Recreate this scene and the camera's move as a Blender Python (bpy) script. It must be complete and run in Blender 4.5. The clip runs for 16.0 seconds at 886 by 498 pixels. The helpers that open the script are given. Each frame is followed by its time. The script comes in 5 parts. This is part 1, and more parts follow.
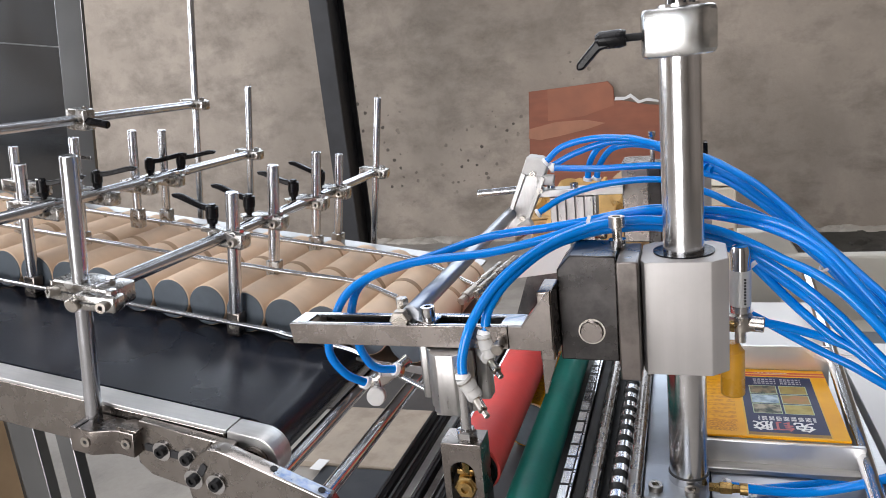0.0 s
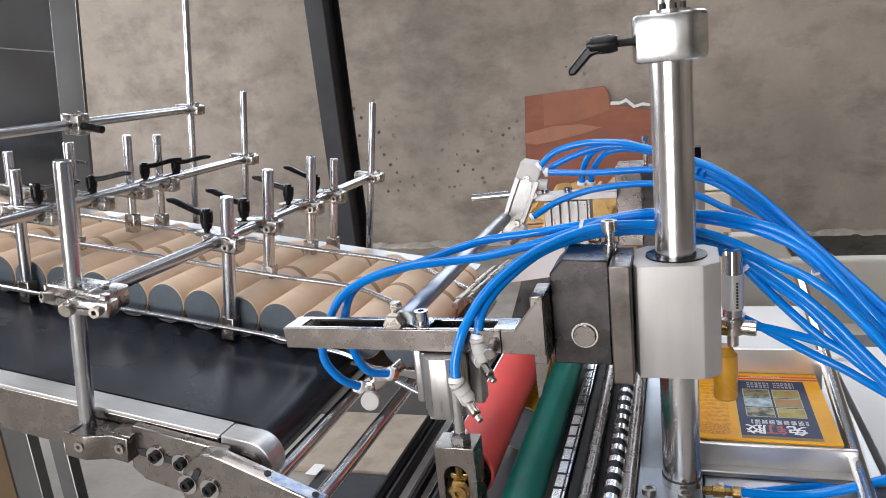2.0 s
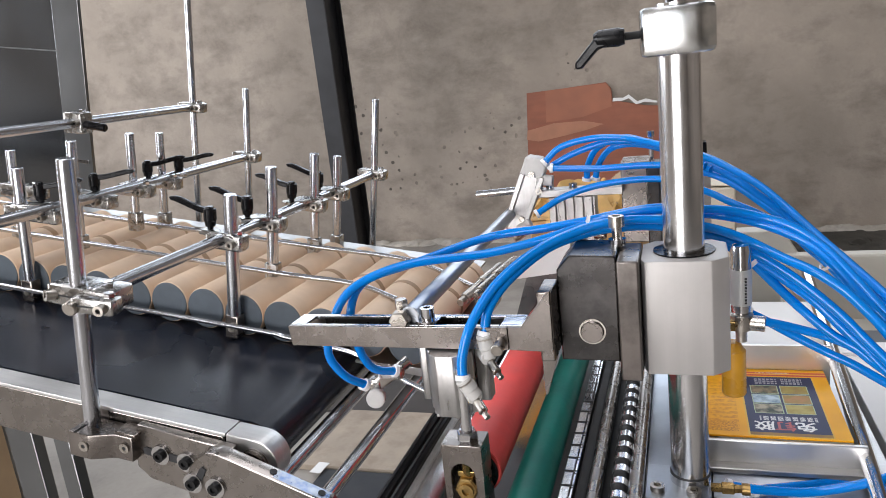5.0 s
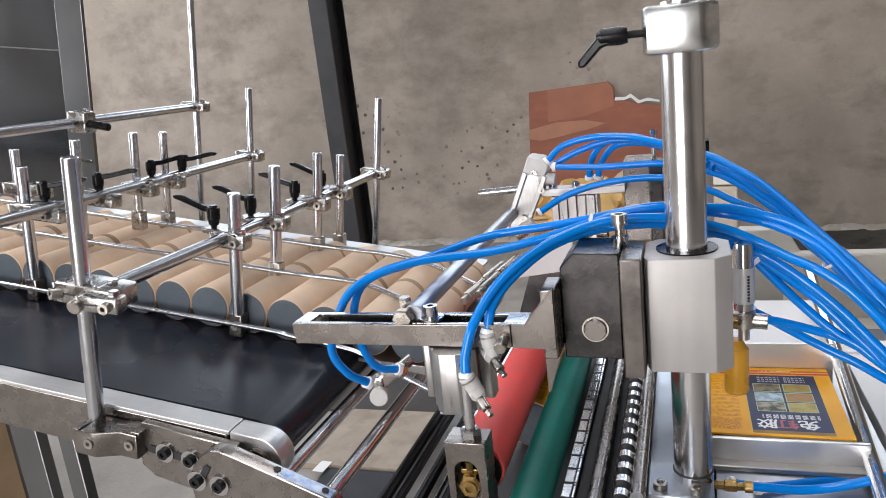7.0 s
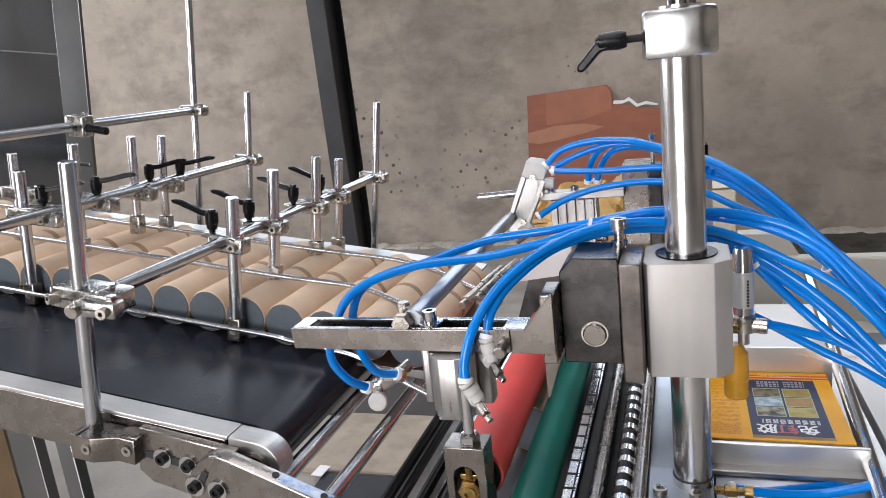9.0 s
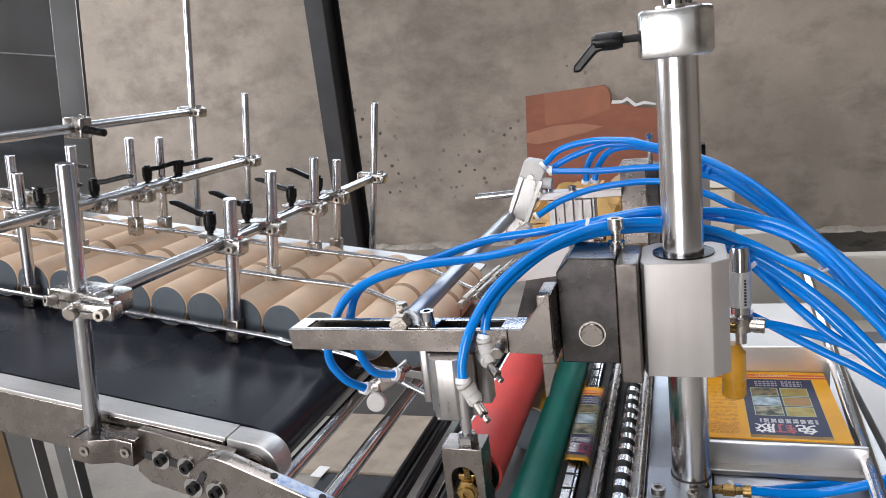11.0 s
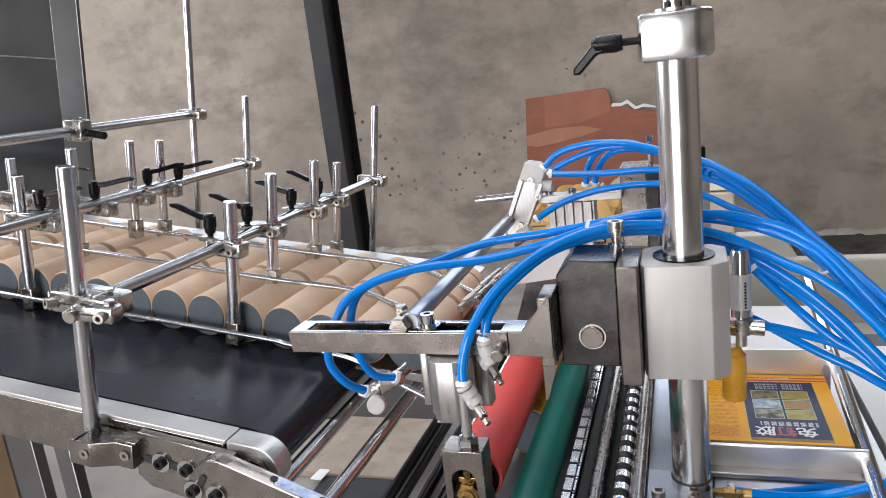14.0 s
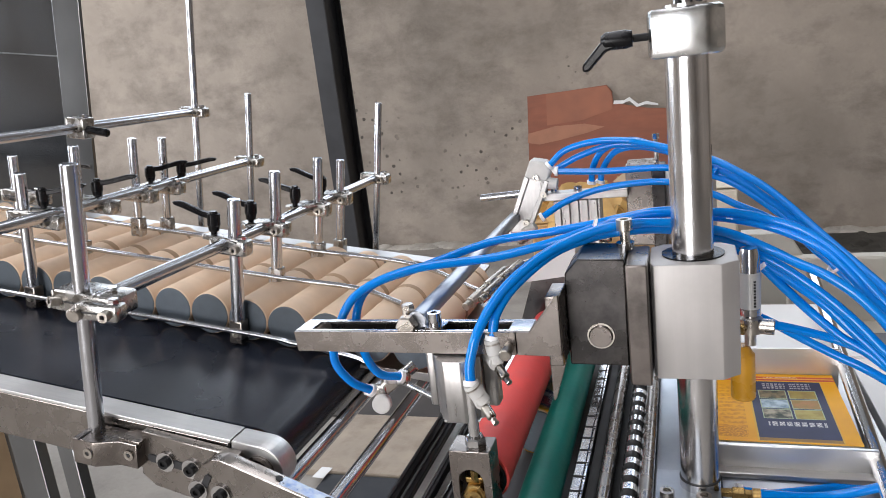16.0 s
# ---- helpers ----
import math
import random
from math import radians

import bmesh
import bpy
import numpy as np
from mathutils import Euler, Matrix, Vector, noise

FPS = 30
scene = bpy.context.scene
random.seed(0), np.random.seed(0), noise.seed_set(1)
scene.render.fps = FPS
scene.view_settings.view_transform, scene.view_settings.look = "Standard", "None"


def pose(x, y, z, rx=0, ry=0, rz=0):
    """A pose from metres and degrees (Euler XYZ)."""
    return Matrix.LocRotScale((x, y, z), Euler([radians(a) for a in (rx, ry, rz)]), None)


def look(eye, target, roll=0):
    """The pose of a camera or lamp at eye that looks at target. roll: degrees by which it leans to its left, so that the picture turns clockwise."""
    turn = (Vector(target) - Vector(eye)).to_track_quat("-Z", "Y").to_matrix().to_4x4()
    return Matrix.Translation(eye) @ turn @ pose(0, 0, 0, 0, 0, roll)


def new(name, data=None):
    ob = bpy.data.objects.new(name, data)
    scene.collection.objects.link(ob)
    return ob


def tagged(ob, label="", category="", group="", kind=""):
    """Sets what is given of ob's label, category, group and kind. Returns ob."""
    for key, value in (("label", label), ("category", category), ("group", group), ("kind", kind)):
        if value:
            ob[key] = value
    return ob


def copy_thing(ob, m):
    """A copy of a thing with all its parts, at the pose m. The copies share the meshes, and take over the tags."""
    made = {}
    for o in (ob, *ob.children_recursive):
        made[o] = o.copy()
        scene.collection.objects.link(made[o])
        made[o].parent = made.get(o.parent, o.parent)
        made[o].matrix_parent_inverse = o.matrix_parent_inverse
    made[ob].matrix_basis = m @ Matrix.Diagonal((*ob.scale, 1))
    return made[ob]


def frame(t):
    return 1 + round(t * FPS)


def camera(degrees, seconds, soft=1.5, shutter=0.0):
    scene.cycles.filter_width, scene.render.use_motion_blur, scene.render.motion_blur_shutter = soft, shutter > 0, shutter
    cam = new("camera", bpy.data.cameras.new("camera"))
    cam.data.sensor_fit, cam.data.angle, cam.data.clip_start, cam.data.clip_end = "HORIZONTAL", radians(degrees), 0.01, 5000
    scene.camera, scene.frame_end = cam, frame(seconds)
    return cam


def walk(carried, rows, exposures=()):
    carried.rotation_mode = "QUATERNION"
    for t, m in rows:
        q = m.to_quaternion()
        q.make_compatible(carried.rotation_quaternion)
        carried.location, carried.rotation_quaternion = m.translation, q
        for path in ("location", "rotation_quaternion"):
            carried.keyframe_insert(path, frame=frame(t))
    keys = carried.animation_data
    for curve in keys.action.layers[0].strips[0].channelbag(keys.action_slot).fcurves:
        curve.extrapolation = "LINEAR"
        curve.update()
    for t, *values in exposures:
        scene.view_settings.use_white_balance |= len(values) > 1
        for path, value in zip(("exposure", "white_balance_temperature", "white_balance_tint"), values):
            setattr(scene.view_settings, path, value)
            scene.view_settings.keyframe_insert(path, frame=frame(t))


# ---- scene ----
cam = camera(63.2, 16.0, soft=0.9, shutter=0.5)
PATH = [
    (0, (0.0, 0.0, 1.4), (-0.639, 1.832, 0.914), -6.1),
    (0.5, (0.003, -0.002, 1.401), (-0.638, 1.829, 0.917), -6.4),
    (1, (0.007, 0.0, 1.4), (-0.628, 1.834, 0.918), -6.4),
    (1.5, (0.006, 0.0, 1.401), (-0.623, 1.837, 0.921), -6.3),
    (2, (0.004, -0.001, 1.4), (-0.626, 1.837, 0.925), -6.1),
    (2.5, (0.006, -0.005, 1.404), (-0.635, 1.832, 0.938), -6.2),
    (3, (0.006, -0.004, 1.403), (-0.636, 1.832, 0.935), -6.2),
    (3.5, (0.005, -0.001, 1.402), (-0.633, 1.834, 0.926), -6.5),
    (4, (0.001, 0.002, 1.4), (-0.634, 1.837, 0.921), -6.4),
    (6.5, (-0.002, 0.003, 1.397), (-0.64, 1.836, 0.915), -6.5),
    (7, (-0.002, 0.0, 1.397), (-0.643, 1.832, 0.916), -6.5),
    (7.5, (-0.003, -0.001, 1.4), (-0.652, 1.831, 0.926), -6.5),
    (8, (-0.004, -0.001, 1.4), (-0.651, 1.831, 0.927), -6.5),
    (8.5, (-0.004, 0.001, 1.397), (-0.644, 1.834, 0.918), -6.5),
    (9, (-0.003, 0.002, 1.398), (-0.64, 1.838, 0.925), -6.5),
    (11.5, (-0.001, 0.002, 1.398), (-0.636, 1.839, 0.926), -6.7),
    (12, (-0.001, 0.002, 1.398), (-0.636, 1.839, 0.928), -6.7),
    (12.5, (-0.003, 0.0, 1.399), (-0.646, 1.836, 0.934), -6.6),
    (13, (-0.004, 0.001, 1.399), (-0.651, 1.836, 0.935), -6.6),
    (13.5, (-0.003, 0.001, 1.398), (-0.642, 1.837, 0.93), -6.7),
    (14, (-0.001, 0.002, 1.398), (-0.636, 1.841, 0.933), -6.7),
    (14.5, (-0.002, 0.001, 1.397), (-0.639, 1.837, 0.927), -6.7),
    (15, (-0.002, 0.001, 1.4), (-0.642, 1.838, 0.937), -6.7),
    (15.5, (-0.006, 0.004, 1.398), (-0.65, 1.839, 0.931), -6.5),
    (16, (-0.009, 0.006, 1.398), (-0.646, 1.842, 0.927), -6.7),
]
walk(cam, [(t, look(eye, target, roll)) for t, eye, target, roll in PATH])


# ---- world, windows and roof lights ----
world = bpy.data.worlds.new("hall_sky")
scene.world = world
world.use_nodes = True
wn = world.node_tree
sky = wn.nodes.new("ShaderNodeTexSky")
sky.sky_type, sky.sun_disc = "NISHITA", False
sky.sun_elevation, sky.sun_rotation = radians(48), radians(200)
wn.nodes["Background"].inputs["Strength"].default_value = 0.12
wn.links.new(sky.outputs["Color"], wn.nodes["Background"].inputs["Color"])


def area_lamp(name, m, sx, sy, watts, colour):
    la = bpy.data.lights.new(name, "AREA")
    la.shape, la.size, la.size_y, la.energy, la.color = "RECTANGLE", sx, sy, watts, colour
    ob = new(name, la)
    ob.matrix_world = m
    return ob


for x, watts in ((-4.0, 120), (-0.2, 80)):
    area_lamp("roof_light_daylight", pose(x, 0.4, 4.42), 1.1, 6.4, watts, (0.965, 0.945, 0.965))
area_lamp("door_daylight", pose(-1.9, -4.9, 1.6, 90, 0, 0), 3.6, 3.1, 280, (0.965, 0.945, 0.965))
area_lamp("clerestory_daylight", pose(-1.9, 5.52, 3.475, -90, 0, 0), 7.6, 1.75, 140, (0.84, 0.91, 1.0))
area_lamp("window_daylight", pose(-6.9, 1.5, 2.3, 90, 0, -90), 5.0, 1.9, 220, (0.92, 0.94, 1.0))
scene.view_settings.exposure = 0.0


# ---- materials ----
def mat(name, base, rough=0.5, metal=0.0, scale=20.0, vary=0.12, bump=0.0, bscale=0.0, rvary=0.1, dark=None, dscale=3.0, dmix=0.0,
        coat=0.0, stretch=None, piece=0.0, spec=0.5):
    m = bpy.data.materials.new(name)
    m.use_nodes = True
    nt = m.node_tree
    N, L = nt.nodes, nt.links
    b = N["Principled BSDF"]
    tc = N.new("ShaderNodeTexCoord")
    mp = N.new("ShaderNodeMapping")
    L.new(tc.outputs["Object"], mp.inputs["Vector"])
    if stretch:
        mp.inputs["Scale"].default_value = stretch
    n1 = N.new("ShaderNodeTexNoise")
    n1.inputs["Scale"].default_value, n1.inputs["Detail"].default_value = scale, 6
    L.new(mp.outputs["Vector"], n1.inputs["Vector"])
    r1 = N.new("ShaderNodeMapRange")
    r1.inputs["From Min"].default_value, r1.inputs["From Max"].default_value = 0.3, 0.7
    r1.inputs["To Min"].default_value, r1.inputs["To Max"].default_value = 1 - vary, 1 + vary
    L.new(n1.outputs["Fac"], r1.inputs["Value"])
    mul = N.new("ShaderNodeVectorMath")
    mul.operation = "SCALE"
    mul.inputs[0].default_value = base
    L.new(r1.outputs["Result"], mul.inputs["Scale"])
    col = mul.outputs["Vector"]
    if dark:
        n2 = N.new("ShaderNodeTexNoise")
        n2.inputs["Scale"].default_value, n2.inputs["Detail"].default_value = dscale, 8
        n2.inputs["Roughness"].default_value = 0.62
        L.new(tc.outputs["Object"], n2.inputs["Vector"])
        r2 = N.new("ShaderNodeMapRange")
        r2.inputs["From Min"].default_value, r2.inputs["From Max"].default_value = 0.44, 0.68
        r2.inputs["To Max"].default_value = dmix
        L.new(n2.outputs["Fac"], r2.inputs["Value"])
        mx = N.new("ShaderNodeMix")
        mx.data_type = "RGBA"
        L.new(r2.outputs["Result"], mx.inputs["Factor"])
        L.new(col, mx.inputs["A"])
        mx.inputs["B"].default_value = (*dark, 1)
        col = mx.outputs["Result"]
    if piece:
        oi = N.new("ShaderNodeObjectInfo")
        r3 = N.new("ShaderNodeMapRange")
        r3.inputs["To Min"].default_value, r3.inputs["To Max"].default_value = 1 - piece, 1 + piece
        L.new(oi.outputs["Random"], r3.inputs["Value"])
        mu = N.new("ShaderNodeVectorMath")
        mu.operation = "SCALE"
        L.new(col, mu.inputs[0])
        L.new(r3.outputs["Result"], mu.inputs["Scale"])
        col = mu.outputs["Vector"]
    L.new(col, b.inputs["Base Color"])
    b.inputs["Metallic"].default_value = metal
    b.inputs["Specular IOR Level"].default_value = spec
    r4 = N.new("ShaderNodeMapRange")
    r4.inputs["From Min"].default_value, r4.inputs["From Max"].default_value = 0.3, 0.7
    r4.inputs["To Min"].default_value, r4.inputs["To Max"].default_value = max(0.02, rough - rvary), min(1, rough + rvary)
    L.new(n1.outputs["Fac"], r4.inputs["Value"])
    L.new(r4.outputs["Result"], b.inputs["Roughness"])
    if coat:
        b.inputs["Coat Weight"].default_value = coat
    if bump:
        n3 = N.new("ShaderNodeTexNoise")
        n3.inputs["Scale"].default_value, n3.inputs["Detail"].default_value = bscale or scale * 3, 5
        L.new(mp.outputs["Vector"], n3.inputs["Vector"])
        bp = N.new("ShaderNodeBump")
        bp.inputs["Strength"].default_value, bp.inputs["Distance"].default_value = bump, 0.004
        L.new(n3.outputs["Fac"], bp.inputs["Height"])
        L.new(bp.outputs["Normal"], b.inputs["Normal"])
    return m


CHROME = mat("polished_steel", (0.66, 0.66, 0.67), 0.13, 1.0, 40, 0.03, rvary=0.025, dark=(0.5, 0.5, 0.51), dscale=14, dmix=0.35)
ROD = mat("bright_steel_rod", (0.58, 0.595, 0.63), 0.22, 1.0, 60, 0.03, rvary=0.03, dark=(0.46, 0.46, 0.47), dscale=22, dmix=0.35)
STEEL = mat("brushed_stainless", (0.47, 0.46, 0.45), 0.34, 1.0, 30, 0.08, 0.02, 200, 0.06, stretch=(1, 12, 12))
PANEL = mat("stainless_sheet", (0.19, 0.196, 0.20), 0.36, 1.0, 6, 0.10, 0.03, 120, 0.05)
CAST = mat("zinc_cast_clamp", (0.44, 0.43, 0.415), 0.25, 1.0, 80, 0.12, 0.04, 160)
# dark base colour carries the dark reflection seen on the side plate
DARKST = mat("blued_steel_plate", (0.085, 0.080, 0.078), 0.28, 1.0, 26, 0.28, 0.02, 140, 0.08, dark=(0.026, 0.026, 0.028), dscale=14, dmix=0.9)
SHAFT = mat("polished_shaft_steel", (0.80, 0.80, 0.815), 0.20, 1.0, 40, 0.04, rvary=0.03, dark=(0.60, 0.60, 0.61), dscale=14, dmix=0.35)
CYLALU = mat("satin_cylinder_aluminium", (0.50, 0.49, 0.48), 0.33, 0.9, 40, 0.12, 0.02, 200, 0.06, stretch=(6, 6, 0.8), dark=(0.30, 0.295, 0.29), dscale=16, dmix=0.6)
GUNMETAL = mat("ground_tool_steel", (0.27, 0.243, 0.225), 0.27, 1.0, 40, 0.16, 0.02, 220, 0.06, dark=(0.135, 0.121, 0.112), dscale=20, dmix=0.7)
ALU = mat("anodised_aluminium", (0.455, 0.435, 0.42), 0.50, 0.35, 5, 0.07, 0.02, 60, 0.06, stretch=(14, 14, 0.6), dark=(0.38, 0.36, 0.345), dscale=10, dmix=0.6)
# the paler blue-grey blotches are reflections painted into the belt colour
BELT = mat("black_conveyor_belt", (0.0090, 0.0115, 0.0195), 0.27, 0.0, 3, 0.20, 0.07, 4, 0.04, dark=(0.018, 0.022, 0.034), dscale=4, dmix=0.9)
RUBBER = mat("black_rubber", (0.018, 0.018, 0.018), 0.55, 0.0, 40, 0.25, spec=0.25)
PLASTIC = mat("black_plastic", (0.007, 0.007, 0.008), 0.24, 0.0, 60, 0.2, 0.02, 300, spec=0.2)
GREEN = mat("green_roller_rubber", (0.002, 0.150, 0.118), 0.42, 0.0, 14, 0.14, 0.08, 120, dark=(0.002, 0.075, 0.064), dscale=9, dmix=0.6, spec=0.25)
RED = mat("red_roller_rubber", (0.80, 0.085, 0.075), 0.60, 0.0, 22, 0.10, 0.1, 150, dark=(0.62, 0.060, 0.052), dscale=8, dmix=0.5)
KRAFT = mat("kraft_paper", (0.71, 0.53, 0.375), 0.72, 0.0, 16, 0.10, 0.10, 240, dark=(0.60, 0.42, 0.275), dscale=7, dmix=0.45, piece=0.09)
KRAFTD = mat("kraft_seam", (0.36, 0.235, 0.14), 0.75, 0.0, 30, 0.12, piece=0.1)
GREYFACE = mat("grey_roll_end", (0.075, 0.092, 0.110), 0.6, 0.0, 60, 0.14, 0.05, 300, piece=0.12)
BLUE = mat("blue_air_hose", (0.0, 0.21, 0.71), 0.06, 0.0, 30, 0.06, rvary=0.02, spec=0.45)
BRASS = mat("brass", (0.40, 0.27, 0.105), 0.28, 1.0, 60, 0.25, dark=(0.14, 0.085, 0.035), dscale=90, dmix=0.8)
FITTING = mat("grey_fitting_plastic", (0.58, 0.57, 0.55), 0.45, 0.0, 60, 0.08)
NICKEL = mat("nickel_fitting", (0.52, 0.485, 0.44), 0.30, 1.0, 60, 0.15, dark=(0.36, 0.33, 0.29), dscale=80, dmix=0.5)
CREAM = mat("cream_painted_sheet", (0.50, 0.48, 0.42), 0.48, 0.0, 9, 0.05, dark=(0.42, 0.39, 0.33), dscale=5, dmix=0.4)
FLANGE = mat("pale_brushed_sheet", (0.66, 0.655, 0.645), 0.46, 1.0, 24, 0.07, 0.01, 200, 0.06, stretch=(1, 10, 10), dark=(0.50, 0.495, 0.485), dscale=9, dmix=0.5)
COLLAR = mat("zinc_plated_collar", (0.78, 0.785, 0.78), 0.22, 1.0, 30, 0.06, rvary=0.06, dark=(0.48, 0.50, 0.50), dscale=38, dmix=0.8)
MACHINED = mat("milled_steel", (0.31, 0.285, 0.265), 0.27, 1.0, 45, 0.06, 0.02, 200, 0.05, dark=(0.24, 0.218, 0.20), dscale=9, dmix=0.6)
FENCE = mat("bright_rolled_sheet", (0.74, 0.725, 0.70), 0.38, 1.0, 20, 0.06, 0.02, 120, 0.06, dark=(0.55, 0.53, 0.50), dscale=10, dmix=0.5)
BRIGHTBAR = mat("bright_ground_bar", (0.70, 0.70, 0.70), 0.20, 1.0, 40, 0.06, rvary=0.08, dark=(0.45, 0.45, 0.46), dscale=30, dmix=0.6)
WHITE = mat("white_paper", (0.86, 0.86, 0.85), 0.6, 0.0, 12, 0.03)
PAPEREDGE = mat("paper_edges", (0.55, 0.54, 0.50), 0.7, 0.0, 30, 0.10, 0.3, 900, stretch=(1, 1, 40))
CARD = mat("red_brown_cardboard", (0.34, 0.125, 0.075), 0.7, 0.0, 5, 0.14, dark=(0.26, 0.095, 0.06), dscale=3, dmix=0.6, stretch=(1, 1, 4))
CARDL = mat("faded_cardboard_patch", (0.45, 0.21, 0.13), 0.7, 0.0, 8, 0.12)
CARTON = mat("brown_carton", (0.46, 0.32, 0.19), 0.72, 0.0, 10, 0.10)
CARTONY = mat("tan_carton", (0.56, 0.36, 0.16), 0.6, 0.0, 10, 0.18, dark=(0.40, 0.24, 0.10), dscale=9, dmix=0.6)
BOARD = mat("beige_board", (0.40, 0.335, 0.265), 0.7, 0.0, 9, 0.10, 0.1, 90, dark=(0.24, 0.19, 0.145), dscale=11, dmix=0.6)
SLATE = mat("dark_floor_mat", (0.018, 0.021, 0.027), 0.6, 0.0, 12, 0.2)
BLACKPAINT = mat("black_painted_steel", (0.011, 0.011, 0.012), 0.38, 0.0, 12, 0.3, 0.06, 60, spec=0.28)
BRIGHTROD = mat("bright_tie_rod", (0.80, 0.81, 0.84), 0.16, 1.0, 40, 0.04, rvary=0.04, dark=(0.62, 0.62, 0.64), dscale=16, dmix=0.4)
SATINROD = mat("satin_grey_rod", (0.40, 0.42, 0.455), 0.34, 1.0, 40, 0.05, rvary=0.04, dark=(0.32, 0.33, 0.36), dscale=14, dmix=0.5)
SMEARED = mat("smeared_steel_plate", (0.20, 0.178, 0.165), 0.30, 1.0, 18, 0.25, 0.02, 160, 0.08, stretch=(1, 1, 0.3), dark=(0.075, 0.068, 0.064), dscale=16, dmix=0.85)
DIRTMAT = mat("brown_grey_mat", (0.060, 0.053, 0.050), 0.75, 0.0, 12, 0.2, dark=(0.04, 0.036, 0.034), dscale=5, dmix=0.6)
GREYPAINT = mat("dark_grey_painted_steel", (0.075, 0.078, 0.083), 0.45, 0.0, 12, 0.15, 0.06, 60)
AMBER = mat("amber_silicone", (0.55, 0.27, 0.02), 0.32, 0.0, 30, 0.12)
COPPER = mat("copper_roller_core", (0.45, 0.20, 0.11), 0.32, 1.0, 40, 0.2)
INK = mat("blue_layout_ink", (0.60, 0.66, 0.74), 0.32, 0.8, 40, 0.15, dark=(0.05, 0.20, 0.60), dscale=48, dmix=0.8)
PLATEBLUE = mat("machined_base_plate", (0.40, 0.425, 0.46), 0.36, 1.0, 14, 0.16, 0.03, 80, 0.08, dark=(0.30, 0.33, 0.38), dscale=12, dmix=0.7)
# black for print, and for shade painted as slots, holes, gaps and sockets
INSET = mat("black_print", (0.02, 0.02, 0.022), 0.6)


def concrete(name, base, low, spots, bump, sx=1.0, clusters=()):
    """Trowelled cement: wide clouds, stains, fine sand and scattered air holes."""
    m = bpy.data.materials.new(name)
    m.use_nodes = True
    nt = m.node_tree
    N, L = nt.nodes, nt.links
    b = N["Principled BSDF"]
    tc = N.new("ShaderNodeTexCoord")

    def noise_tex(scale, detail, rough=0.6, dist=0.0, st=(1, 1, 1)):
        mp = N.new("ShaderNodeMapping")
        mp.inputs["Scale"].default_value = st
        L.new(tc.outputs["Object"], mp.inputs["Vector"])
        n = N.new("ShaderNodeTexNoise")
        n.inputs["Scale"].default_value, n.inputs["Detail"].default_value = scale, detail
        n.inputs["Roughness"].default_value, n.inputs["Distortion"].default_value = rough, dist
        L.new(mp.outputs["Vector"], n.inputs["Vector"])
        return n.outputs["Fac"]

    def ramp(v, a, c, lo=0.0, hi=1.0):
        r = N.new("ShaderNodeMapRange")
        for k, x in (("From Min", a), ("From Max", c), ("To Min", lo), ("To Max", hi)):
            r.inputs[k].default_value = x
        L.new(v, r.inputs["Value"])
        return r.outputs["Result"]

    def mix(f, a, c):
        mx = N.new("ShaderNodeMix")
        mx.data_type = "RGBA"
        for s, v in (("Factor", f), ("A", a), ("B", c)):
            if isinstance(v, tuple):
                mx.inputs[s].default_value = (*v, 1)
            else:
                L.new(v, mx.inputs[s])
        return mx.outputs["Result"]

    col = mix(ramp(noise_tex(0.9 * sx, 6, 0.62, 0.1), 0.35, 0.64), base, low)
    col = mix(ramp(noise_tex(2.6 * sx, 8, 0.68, 0.15, (1, 1, 1.5)), 0.46, 0.66, 0, 0.75), col, tuple(c * 0.66 for c in low))
    col = mix(ramp(noise_tex(42 * sx, 4), 0.35, 0.75, 0, 0.30), col, tuple(c * 0.7 for c in base))
    vo = N.new("ShaderNodeTexVoronoi")
    vo.inputs["Scale"].default_value = 14.0 * sx
    L.new(tc.outputs["Object"], vo.inputs["Vector"])
    warp = N.new("ShaderNodeMath")
    warp.operation = "MULTIPLY_ADD"
    L.new(noise_tex(23 * sx, 3), warp.inputs[0])
    warp.inputs[1].default_value = 0.42
    L.new(vo.outputs["Distance"], warp.inputs[2])
    hole = ramp(warp.outputs["Value"], 0.37, 0.44, 1.0, 0.0)
    patch = ramp(noise_tex(0.75 * sx, 3), 0.64, 0.70, 0, spots)
    for place, reach in clusters:
        vd = N.new("ShaderNodeVectorMath")
        vd.operation = "DISTANCE"
        L.new(tc.outputs["Object"], vd.inputs[0])
        vd.inputs[1].default_value = place
        rough_edge = N.new("ShaderNodeMath")
        rough_edge.operation = "MULTIPLY_ADD"
        L.new(noise_tex(5, 3), rough_edge.inputs[0])
        rough_edge.inputs[1].default_value = reach
        L.new(vd.outputs["Value"], rough_edge.inputs[2])
        top = N.new("ShaderNodeMath")
        top.operation = "MAXIMUM"
        L.new(ramp(rough_edge.outputs["Value"], reach * 0.9, reach * 1.5, spots, 0), top.inputs[0])
        L.new(patch, top.inputs[1])
        patch = top.outputs["Value"]
    mu = N.new("ShaderNodeMath")
    mu.operation = "MULTIPLY"
    L.new(hole, mu.inputs[0])
    L.new(patch, mu.inputs[1])
    col = mix(mu.outputs["Value"], col, tuple(c * 0.35 for c in low))
    L.new(col, b.inputs["Base Color"])
    b.inputs["Roughness"].default_value = 0.85
    bp = N.new("ShaderNodeBump")
    bp.inputs["Strength"].default_value, bp.inputs["Distance"].default_value = bump, 0.01
    L.new(noise_tex(30 * sx, 6), bp.inputs["Height"])
    L.new(bp.outputs["Normal"], b.inputs["Normal"])
    return m


